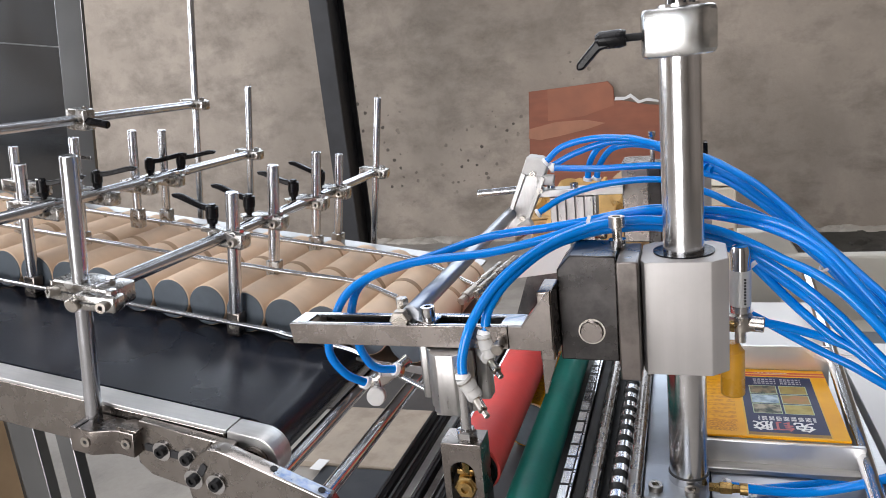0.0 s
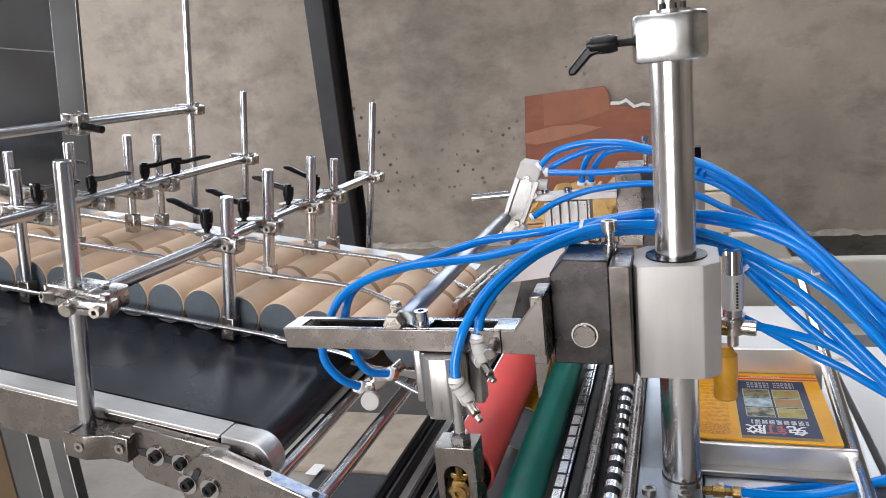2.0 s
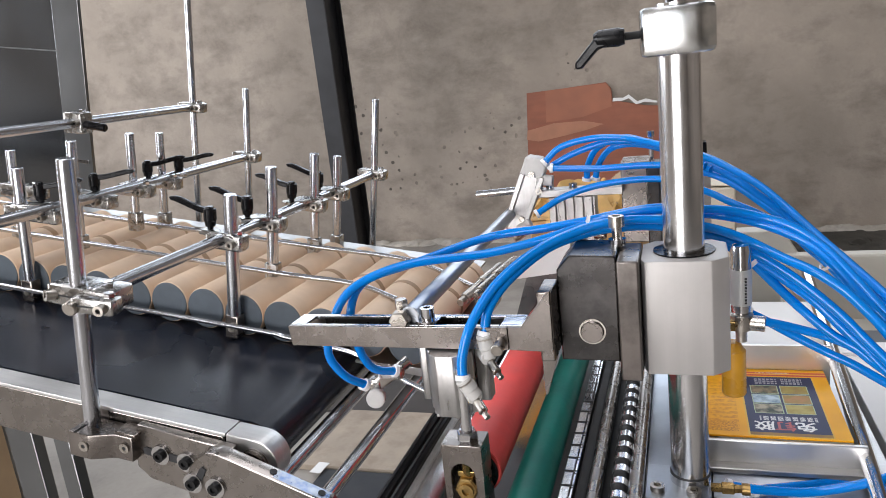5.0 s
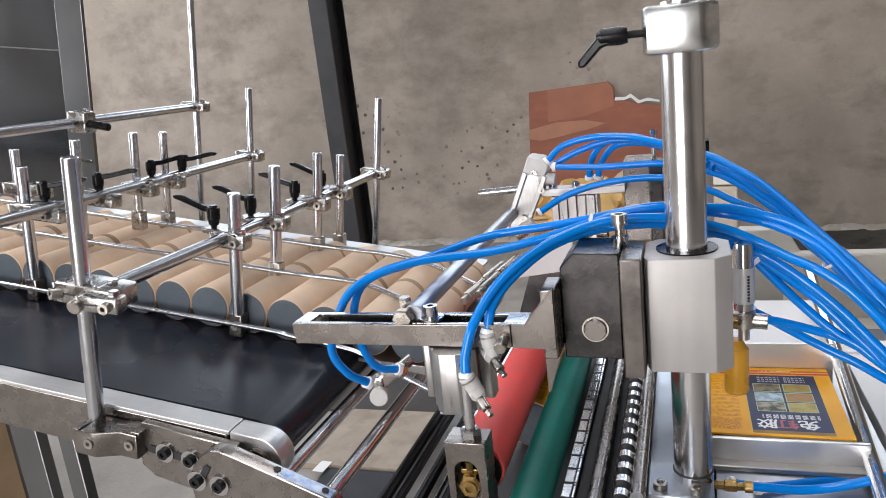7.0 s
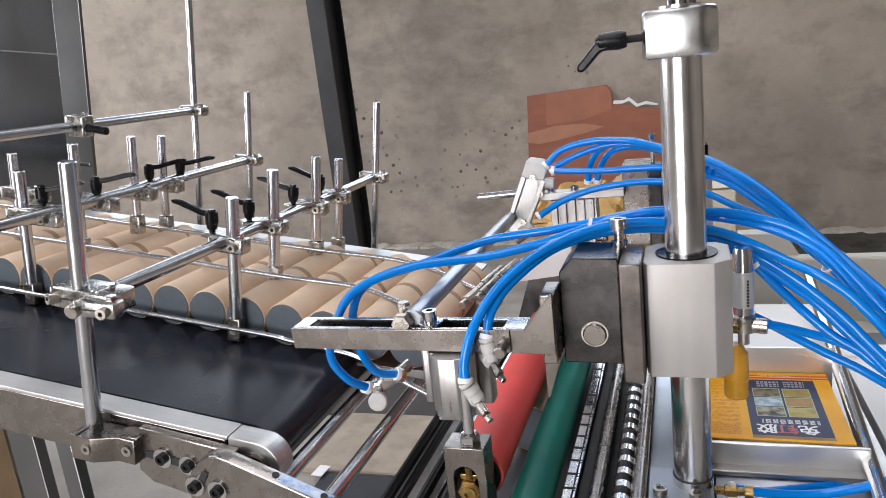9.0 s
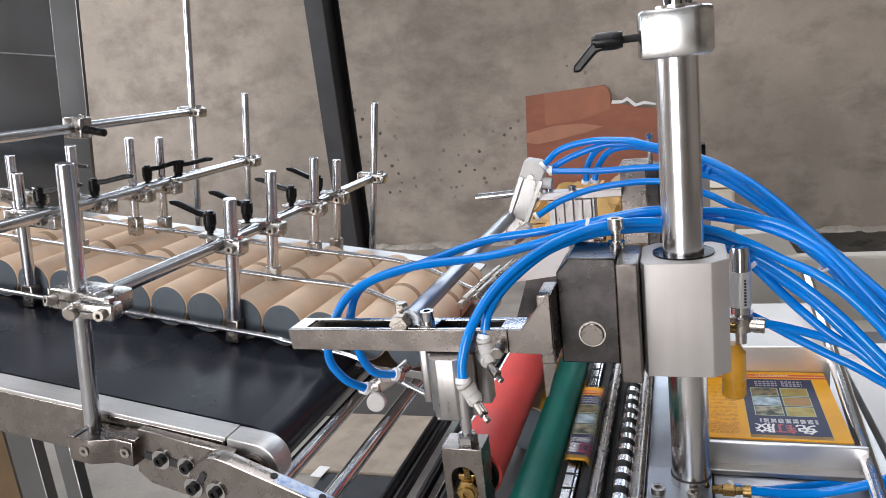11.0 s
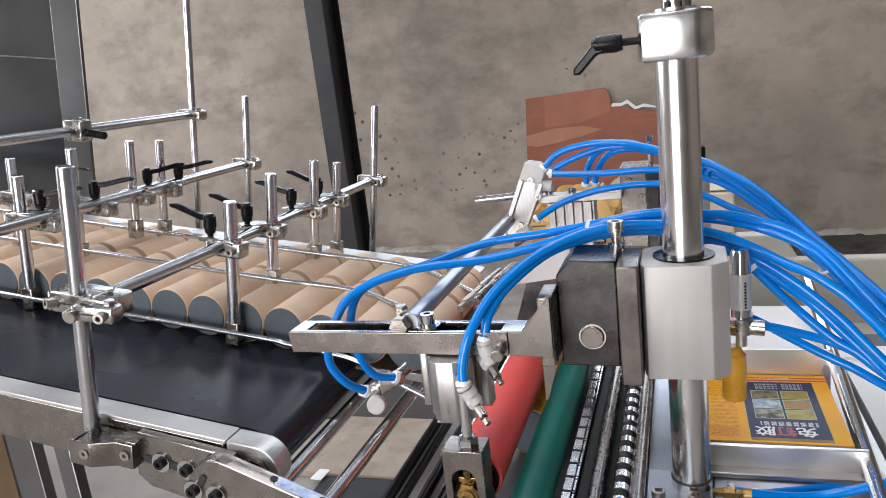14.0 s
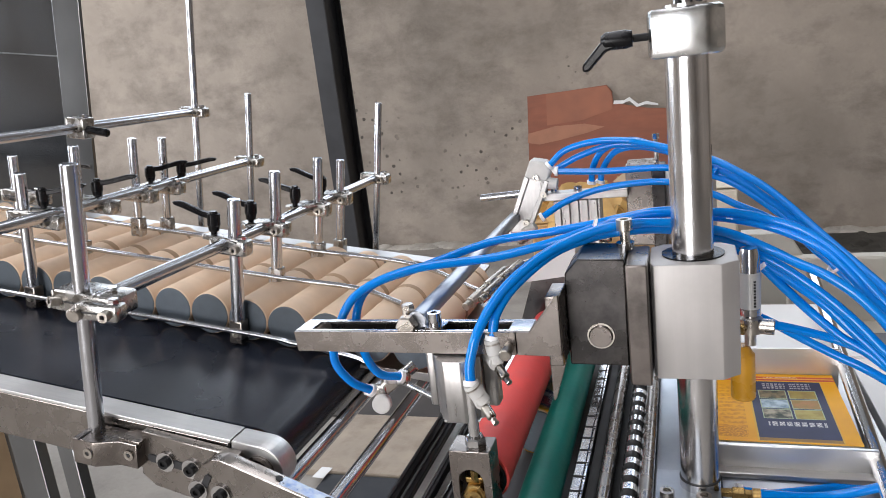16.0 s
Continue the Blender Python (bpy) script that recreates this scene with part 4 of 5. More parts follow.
    part("cheek_rim", prism([(-0.1525, 1.1513), (-0.1245, 1.1873), (-0.1225, 1.1873), (-0.151, 1.1505)], 0.6375, 0.6435, "y", bev=0.0004), GUNMETAL, a)
    st = cyl((-0.1734, 0.630, 1.1358), (-0.1734, 0.640, 1.1358), 0.0048, None, 18, bev=0.0008)
    cyl((-0.1734, 0.620, 1.1340), (-0.1734, 0.631, 1.1358), 0.0062, st, 18, bev=0.001)
    part("cheek_screw", st, NICKEL, a)
    b = block((-0.279, 0.6445, 1.1497), (0.254, 0.003, 0.003), 0.0005)
    block((-0.279, 0.6715, 1.1497), (0.254, 0.007, 0.003), 0.0006, b)
    block((-0.397, 0.658, 1.1497), (0.018, 0.024, 0.003), 0.0006, b)
    block((-0.163, 0.658, 1.1497), (0.022, 0.024, 0.003), 0.0006, b)
    part("bracket_flange", b, BRIGHTBAR, a, "slotted top flange")
    part("bracket_floor", block((-0.279, 0.658, 1.133), (0.252, 0.028, 0.002)), BLACKPAINT, a)
    part("bracket_back", block((-0.279, 0.6735, 1.139), (0.254, 0.003, 0.019), 0.0006), GUNMETAL, a)
    part("bracket_end", block((-0.1285, 0.664, 1.150), (0.014, 0.044, 0.070), 0.0015), GUNMETAL, a)
    part("bracket_tab", prism([(-0.1405, 1.127), (-0.1235, 1.127), (-0.1240, 1.108), (-0.1365, 1.068), (-0.1395, 1.066)], 0.668, 0.671, "y", bev=0.0006), GUNMETAL, a)
    # air cylinder hanging under the arm
    g = [(-0.2475, 0.632), (-0.2465, 0.629), (-0.2375, 0.6215), (-0.2200, 0.6215), (-0.2090, 0.6275), (-0.2075, 0.631), (-0.2075, 0.634), (-0.2035, 0.635), (-0.2035, 0.640),
         (-0.207, 0.641), (-0.207, 0.659), (-0.2475, 0.659), (-0.2475, 0.655), (-0.252, 0.654), (-0.2535, 0.652), (-0.2535, 0.642), (-0.250, 0.638), (-0.2475, 0.638)]
    part("air_cylinder", prism(g, 1.061, 1.126, "z", bev=0.0010), CYLALU, a, "grooved aluminium air cylinder")
    b = prism([(-0.2665, 0.655), (-0.2645, 0.653), (-0.2585, 0.653), (-0.2565, 0.655), (-0.2565, 0.670), (-0.2665, 0.670)], 1.064, 1.128, "z", bev=0.0008)
    prism([(-0.2566, 0.658), (-0.2474, 0.658), (-0.2474, 0.668), (-0.2566, 0.668)], 1.066, 1.126, "z", b, 0.0005)
    part("cylinder_rib", b, CYLALU, a)
    b = prism([(-0.2065, 0.654), (-0.2045, 0.652), (-0.1945, 0.652), (-0.1925, 0.654), (-0.1925, 0.670), (-0.2065, 0.670)], 1.066, 1.127, "z", bev=0.0008)
    part("cylinder_rib", b, CYLALU, a)
    part("cylinder_cap", block((-0.228, 0.640, 1.0605), (0.032, 0.030, 0.003), 0.001), CYLALU, a)
    for p0, p1 in (((-0.2084, 0.6141, 1.1078), (-0.1977, 0.6178, 1.0873)), ((-0.1904, 0.6407, 1.1433), (-0.1869, 0.6407, 1.1182))):
        p0, p1 = Vector(p0), Vector(p1)
        f = cyl(p0, p0 + (p1 - p0) * 0.62, 0.0082, None, 18, bev=0.001)
        cyl(p0 + (p1 - p0) * 0.55, p1, 0.0072, f, 18, bev=0.001)
        cyl(p1 + Vector((0, -0.004, 0.001)), p1 + Vector((-0.012, 0.016, 0.002)), 0.0078, f, 18, bev=0.001)
        part("hose_fitting", f, FITTING, a, "pale push-in hose fitting")
        q = Matrix.Translation(p0) @ (p1 - p0).to_track_quat("Z", "Y").to_matrix().to_4x4()
        part("fitting_collar", ring(0.0070, 0.0086, 0.0035, 0.0050, None, 20, q), NICKEL, a)
        part("screw_head", hexhead(Matrix.Translation(p1 + Vector((0.011, -0.013, -0.011))) @ Vector((0.6, -0.6, -0.4)).to_track_quat("Z", "Y").to_matrix().to_4x4(), 0.0034, 0.006), NICKEL, a)
        part("fitting_screw", cyl(p1 + Vector((0.001, -0.002, -0.004)), p1 + Vector((0.010, -0.012, -0.010)), 0.0048, bev=0.001), NICKEL, a)
    return a


mount(0.729, "roller mount on a polished shaft with slide block")

# rod that ties the two mounts
t = thing("cross_rod", pose(0, 0, 0), "thick polished rod between the roller mounts", "rod")
part("rod", cyl((-0.270, 0.652, 1.158), (-0.270, 1.17, 1.158), 0.0098, bev=0.001), SATINROD, t)
part("nut", hexhead(pose(-0.279, 0.650, 1.155, 90, 0, 0), 0.011, 0.010), NICKEL, t)
part("screw", hexhead(pose(-0.283, 0.664, 1.160), 0.007, 0.012), NICKEL, t)
t2 = thing("flange_screw", pose(-0.252, 0.655, 1.1513), "cap screw with washer in the bracket slot", "screw")
part("washer", ring(0.004, 0.013, 0, 0.0025, None, 24), CHROME, t2)
socket_screw(pose(0, 0, 0.0025), 0.0072, 0.012, t2)

# ---- moving pressure carriage: piston, slotted yoke, red roller ----
car = thing("pressure_carriage", pose(0, 0, 0), "lifting yoke with a red rubber pressure roller", "carriage")
rod = part("piston_rod", cyl((-0.2145, 0.628, 1.034), (-0.2145, 0.628, 1.120), 0.0056), SHAFT, car)
rod_nut = part("nut", hexhead(pose(-0.2145, 0.628, 1.0425), 0.0108, 0.010), CHROME, car)
arch = [(-0.2190 - 0.0125 * math.cos(a * math.pi / 8), 1.0095 + 0.0125 * math.sin(a * math.pi / 8)) for a in range(9)]
b = prism([(-0.2395, 0.930), (-0.2395, 1.0425), (-0.1975, 1.0425), (-0.1975, 0.930), (-0.2065, 0.930)] + arch[::-1] + [(-0.2315, 0.930)], 0.614, 0.646, "y", bev=0.0008)
block((-0.2185, 0.630, 0.933), (0.0235, 0.0315, 0.038), 0.001, b)
block((-0.2185, 0.644, 0.985), (0.0245, 0.003, 0.07), 0.0, b)
yoke = part("yoke", b, GUNMETAL, car, "ground steel slotted yoke")
b = hexhead(pose(-0.217, 0.627, 0.985, 90, 0, 0), 0.0130, 0.014)
ring(0.004, 0.008, 0, 0.018, b, 18, pose(-0.217, 0.628, 0.985, 90, 0, 0))
cyl((-0.217, 0.623, 0.997), (-0.217, 0.623, 1.010), 0.005, b, 8)
block((-0.217, 0.623, 0.999), (0.020, 0.006, 0.006), 0.001, b)
part("axle_nut", b, BRASS, car, "tarnished brass axle nut")
part("red_roller", cyl((-0.2185, 0.6515, 0.985), (-0.2185, 1.245, 0.985), 0.0287, seg=48, bev=0.001), RED, car, "red rubber roller sleeve")
part("roller_end", cyl((-0.2185, 0.6475, 0.985), (-0.2185, 0.6515, 0.985), 0.026, seg=40, bev=0.002), PLASTIC, car)
part("axle", cyl((-0.2185, 0.615, 0.985), (-0.2185, 1.30, 0.985), 0.006), CHROME, car)

# retracting steel roller
ret = thing("retracting_roller", pose(-0.262, 0, 0.868), "polished steel retracting roller", "roller", "labelling rollers")
part("sleeve", cyl((0, 0.60, 0), (0, 0.93, 0), 0.0235, seg=40, bev=0.002), mat("worn_grey_roller", (0.72, 0.72, 0.75), 0.15, 1.0, 18, 0.2, rvary=0.05, stretch=(1, 0.3, 1), dark=(0.22, 0.22, 0.23), dscale=12, dmix=0.6), ret)
part("shaft", cyl((0, 0.55, 0), (0, 1.0, 0), 0.009), DARKST, ret)

# ---- far mount, seen past the near one ----
FY = 1.15
far = thing("far_mount", pose(0, 0, 0), "far roller mount with slanted aluminium profile and air cylinder", "mount", "roller mounts")
part("shaft", cyl((0.006, FY + 0.06, 0.93), (0.006, FY + 0.06, 1.30), 0.0196, seg=32), CHROME, far)
part("shaft_cover", block((0.012, FY + 0.10, 1.14), (0.05, 0.03, 0.20), 0.002), PLASTIC, far)
part("slide_block", prism([(-0.036, FY + 0.02), (0.03, FY + 0.02), (0.04, FY + 0.03), (0.04, FY + 0.10), (-0.036, FY + 0.10)], 1.10, 1.20, "z", bev=0.002), ALU, far)
part("clamp_plate", block((-0.072, FY + 0.05, 1.160), (0.045, 0.07, 0.13), 0.002), GUNMETAL, far)
part("clamp_plate", block((-0.044, FY + 0.03, 1.150), (0.02, 0.09, 0.14), 0.002), DARKST, far)
part("bar", block((-0.165, FY + 0.0, 1.187), (0.15, 0.03, 0.012), 0.001), STEEL, far, "bright cross bar")
for x in (-0.222, -0.205, -0.168, -0.120):
    socket_screw(pose(x, FY, 1.193), 0.0065, 0.007, far)
part("profile", prism([(-0.283, 1.134), (-0.246, 1.134), (-0.209, 1.216), (-0.245, 1.225)], FY - 0.025, FY + 0.004, "y", bev=0.0015), CYLALU, far, "slanted aluminium profile")
part("profile_lip", prism([(-0.284, 1.133), (-0.277, 1.133), (-0.239, 1.222), (-0.246, 1.226)], FY - 0.031, FY - 0.0255, "y", bev=0.0008), CYLALU, far)
part("profile_lip", prism([(-0.252, 1.134), (-0.245, 1.134), (-0.208, 1.215), (-0.215, 1.218)], FY - 0.031, FY - 0.0255, "y", bev=0.0008), CYLALU, far)
for (x, z) in ((-0.228, 1.222), (-0.250, 1.150), (-0.218, 1.195)):
    socket_screw(pose(x, FY - 0.028, z, 90, 0, 0), 0.005, 0.004, far, "screw", NICKEL)
part("profile_cap", prism([(-0.248, 1.222), (-0.212, 1.214), (-0.204, 1.232), (-0.212, 1.246), (-0.236, 1.251)], FY - 0.028, FY + 0.006, "y", bev=0.003), FITTING, far, "pale fitting on the profile")
part("hose_fitting", cyl((-0.222, FY - 0.02, 1.213), (-0.196, FY - 0.02, 1.209), 0.009, bev=0.001), FITTING, far)
part("hose_fitting", cyl((-0.256, FY - 0.028, 1.132), (-0.236, FY - 0.028, 1.146), 0.008, bev=0.001), FITTING, far)
part("fitting_screw", cyl((-0.262, FY - 0.03, 1.120), (-0.245, FY - 0.036, 1.130), 0.006), NICKEL, far)
g = []
for k in range(5):
    x = -0.206 + k * 0.0145
    g += [(x, FY - 0.016), (x + 0.0105, FY - 0.016), (x + 0.0105, FY - 0.010), (x + 0.0145, FY - 0.010)]
part("air_cylinder", prism(g + [(-0.1335, FY + 0.03), (-0.206, FY + 0.03)], 1.095, 1.180, "z", bev=0.0008), CYLALU, far, "grooved aluminium air cylinder")
part("bleed_screw", cyl((-0.136, FY - 0.022, 1.118), (-0.118, FY - 0.028, 1.118), 0.005, bev=0.001), NICKEL, far)
part("hose_elbow", cyl((-0.129, FY - 0.020, 1.110), (-0.129, FY - 0.020, 1.150), 0.0062, bev=0.001), NICKEL, far)
part("stub_rod", cyl((-0.335, FY + 0.02, 1.186), (-0.255, FY + 0.02, 1.190), 0.0062, bev=0.001), ROD, far)
for dx, dz in ((0.0, 0.0), (0.024, 0.010)):
    f = cyl((-0.305 + dx, FY - 0.20, 1.074 + dz), (-0.290 + dx, FY - 0.155, 1.082 + dz), 0.0085, None, 18, bev=0.001)
    cyl((-0.309 + dx, FY - 0.212, 1.072 + dz), (-0.305 + dx, FY - 0.20, 1.074 + dz), 0.0060, f, 18, bev=0.0008)
    cyl((-0.290 + dx, FY - 0.155, 1.082 + dz), (-0.272 + dx, FY - 0.10, 1.090 + dz), 0.0105, f, 18, bev=0.001)
    part("speed_fitting", f, NICKEL, far, "nickel speed control fitting")
part("side_sheet", prism([(-0.285, 1.06), (-0.17, 1.075), (-0.168, 1.12), (-0.25, 1.10)], FY - 0.075, FY - 0.070, "y", bev=0.0005), WHITE, far, "pale bent side sheet")
part("inner_plate", prism([(-0.27, 0.98), (-0.14, 0.98), (-0.14, 1.085), (-0.24, 1.07)], FY - 0.06, FY - 0.05, "y"), DARKST, far)
socket_screw(pose(-0.047, FY + 0.03, 1.262), 0.0058, 0.008, far)
part("screw_shank", cyl((-0.047, FY + 0.03, 1.22), (-0.047, FY + 0.03, 1.263), 0.0036), NICKEL, far)

# hose block by the belt nose with two elbows
hb = thing("hose_manifold", pose(-0.366, 0.768, 1.030), "nickel hose manifold with push-in elbows", "manifold")
part("body", block((0, 0, 0), (0.040, 0.016, 0.017), 0.003, m=pose(0, 0, 0, 0, -32, 20)), NICKEL, hb)
part("round_cap", lathe([(0, 0.0118), (0.010, 0.0118), (0.0112, 0.0105)], None, 28, pose(-0.006, -0.010, -0.019, 82, 0, 12)), FITTING, hb)
for (x, z) in ((-0.014, -0.004), (0.016, 0.012)):
    part("elbow_body", block((x + 0.006, -0.003, z), (0.017, 0.017, 0.017), 0.004, m=None), CAST, hb)
    part("elbow", cyl((x, -0.006, z), (x - 0.011, -0.009, z + 0.001), 0.0068, bev=0.001), FITTING, hb, "pale push-in elbow")
    part("collar", ring(0.004, 0.0074, 0, 0.0025, None, 18, pose(x - 0.011, -0.009, z + 0.001, 0, -90, 0)), WHITE, hb)
part("arm", cyl((0.014, 0.0, 0.008), (0.034, 0.012, 0.022), 0.0075, bev=0.001), CAST, hb)

# ---- label magazine ----
LX0, LX1, LY0, LY1, LZ = -0.004, 0.171, 0.816, 1.003, 0.949
mag = thing("label_magazine", pose(0, 0, 0), "sheet steel label magazine tray", "tray")
part("tray", block((0.072, 0.965, 0.918), (0.27, 0.345, 0.006), 0.001), STEEL, mag)
part("front_lip", block((0.090, 0.811, 0.931), (0.188, 0.006, 0.034), 0.001), FENCE, mag, "mirror-bright front lip")
part("back_fence", block((0.085, 1.007, 0.9525), (0.190, 0.004, 0.066), 0.0008), FENCE, mag, "mirror-bright steel back fence")
part("front_apron", prism([(0.80, 0.916), (0.806, 0.916), (0.735, 0.870), (0.73, 0.870)], 0.0225, 0.26, "x", bev=0.0005), PLATEBLUE, mag)
t = thing("label_stack", pose(0, 0, 0), "thick stack of printed yellow label sheets", "labels")
part("sheet_block", block(((0.030 + LX1) / 2, (LY0 + LY1) / 2, 0.9345), (LX1 - 0.030 - 0.001, LY1 - LY0 - 0.001, 0.0265)), PAPEREDGE, t)


def sheet_strip(x0, x1, x_mid, z_mid=0.0):
    """A strip of the label between x0 and x1, its own origin at x_mid; UV in metres over the whole sheet."""
    b = block(((x0 + x1) / 2 - x_mid, 0, 0), (x1 - x0, LY1 - LY0, 0.0003))
    uv = b.loops.layers.uv.new("UVMap")
    for f in b.faces:
        for lp in f.loops:
            lp[uv].uv = (lp.vert.co.x + x_mid + 0.053, lp.vert.co.y + (LY1 - LY0) / 2)
    return b


part("top_label", sheet_strip(LX0, LX1, 0), LABEL, t, "printed yellow label with a navy panel", pose(0, (LY0 + LY1) / 2, LZ - 0.0004))


def title_mesh():
    """The three large characters of the title, upside down on the sheet, as flat faces: two white, the middle one red."""
    out = []
    for text, x, material in (("\u514d", 0.1390, 1), ("\u9489", 0.1165, 2), ("\u80f6", 0.0945, 1)):
        cu = bpy.data.curves.new("title", "FONT")
        cu.body, cu.size = text, 0.0235
        ob = bpy.data.objects.new("title", cu)
        for k, (dx, dy) in enumerate(((0, 0), (0.0006, 0.0), (-0.0006, 0.0), (0.0, 0.0006), (0.0, -0.0006))):
            me = bpy.data.meshes.new_from_object(ob)
            me.transform(pose(x + dx, -(LY1 - LY0) / 2 + 0.0355 + dy, 0.00022 + k * 0.00003, 0, 0, 180))
            out.append((me, material))
        bpy.data.objects.remove(ob)
        bpy.data.curves.remove(cu)
    return out


STRIPS = 22
SW = (LX1 - LX0) / STRIPS
TITLE = title_mesh()
REDPRINT = mat("red_print", (0.42, 0.03, 0.035), 0.4)


def titled(b, x0, x1, mid):
    """Adds the slice of the title that falls on this strip."""
    for me, material in TITLE:
        c = bmesh.new()
        c.from_mesh(me)
        for f in c.faces:
            f.material_index = material
        for x, side in ((x0, -1), (x1, 1)):
            bmesh.ops.bisect_plane(c, geom=c.verts[:] + c.edges[:] + c.faces[:], plane_co=(x, 0, 0), plane_no=(side, 0, 0), clear_outer=True)
        merge(b, c, Matrix.Translation((-mid, 0, 0)))
    return b


LABELS = []
for k in range(8):
    lt = thing("label_sheet", pose(0, 0, 0), "printed yellow label sheet with a navy panel", "label", "label sheets")
    LABELS.append([])
    for i in range(STRIPS):
        x0 = LX0 + i * SW
        mid = x0 + SW / 2
        if k == 0:
            ob = part("strip", titled(sheet_strip(x0, x0 + SW, mid), x0, x0 + SW, mid), LABEL, lt)
            ob.data.materials.append(WHITE)
            ob.data.materials.append(REDPRINT)
        else:
            ob = same(LABELS[0][i], Matrix(), lt)
        LABELS[-1].append(ob)

# suction head over the stack
sh = thing("suction_cylinder", pose(0.055, 0.80, 0), "stainless mini air cylinder with an amber suction cup", "air cylinder")
part("barrel", lathe([(1.105, 0.0085), (1.110, 0.0105), (1.178, 0.0105), (1.184, 0.0085)], None, 28), CHROME, sh)
part("sleeve", ring(0.0106, 0.0110, 1.118, 1.158, None, 28), mat("silver_printed_sleeve", (0.60, 0.60, 0.59), 0.35, 0.3, 20, 0.05), sh, "silver printed sleeve")
for k in range(9):
    part("print_bar", block((0.004, -0.0107, 1.122 + k * 0.0034), (0.0022, 0.0012, 0.0018 + 0.0006 * (k % 2))), INSET, sh)
part("neck", lathe([(1.075, 0.006), (1.088, 0.006), (1.090, 0.0125), (1.106, 0.0125), (1.108, 0.009)], None, 24), NICKEL, sh)
part("elbow", cyl((0.008, -0.002, 1.097), (0.024, -0.004, 1.096), 0.0085, bev=0.001), NICKEL, sh)
part("screw", cyl((-0.014, -0.008, 1.096), (-0.006, -0.010, 1.096), 0.006), BRASS, sh)
part("cup", lathe([(1.012, 0.0120), (1.014, 0.0130), (1.064, 0.0126), (1.066, 0.0105), (1.074, 0.007)], None, 28, pose(-0.008, 0, 0)), AMBER, sh, "amber silicone suction cup")

# rising side rod of the magazine
t = thing("side_rod", pose(0, 0, 0), "polished side guide rod rising past the labels", "rod")
part("rod", cyl((0.181, 0.70, 0.918), (0.1925, 1.30, 1.002), 0.0088, bev=0.001), CHROME, t)

# cream cabinet and white sheets beyond
t = thing("cream_cabinet", pose(0, 0, 0), "cream painted sheet metal cabinet beside the magazine", "cabinet")
part("body", block((0.74, 1.515, 0.486), (1.12, 0.03, 0.972), 0.006), CREAM, t)
part("side", block((0.195, 1.70, 0.40), (0.03, 0.34, 0.80), 0.006), CREAM, t)
part("step", block((0.70, 1.46, 0.42), (0.95, 0.10, 0.84), 0.006), CREAM, t)
t = thing("cream_guard", pose(0, 0, 0), "cream bent guard sheet", "guard")
part("sheet", prism([(0.10, 0.80), (0.235, 0.80), (0.235, 0.93), (0.185, 1.018), (0.10, 1.018)], 1.52, 1.56, "y", bev=0.003), CREAM, t)
t = thing("paper_pile", pose(0, 0, 0), "pile of plain white sheets", "paper")
part("sheet_block", block((0.40, 1.01, 0.885), (0.36, 0.40, 0.05), 0.002), WHITE, t)
part("sheet_block", block((0.13, 1.27, 0.90), (0.24, 0.24, 0.03), 0.002), WHITE, t)
t = thing("side_table", pose(0, 0, 0), "plain steel table beside the machine", "table")
part("top", block((0.46, 1.06, 0.845), (0.60, 0.62, 0.03), 0.003), CREAM, t)
for (x, y) in ((0.40, 0.80), (0.72, 0.80), (0.40, 1.32), (0.72, 1.32)):
    part("leg", block((x, y, 0.415), (0.035, 0.035, 0.83), 0.002), GREYPAINT, t)

# brass hose nipple on the base
t = thing("brass_nipple", pose(0.030, 0.716, 0.944), "brass hose nipple on the base plate", "fitting")
part("body", lathe([(0, 0.005), (0.010, 0.005), (0.011, 0.0068), (0.022, 0.0068), (0.023, 0.005), (0.032, 0.0045)], None, 6, pose(-0.012, 0, 0, 0, 90, 0)), BRASS, t)
part("collar", ring(0.004, 0.0062, 0.018, 0.026, None, 18, pose(0, 0, 0, 0, 90, 0)), BRASS, t)

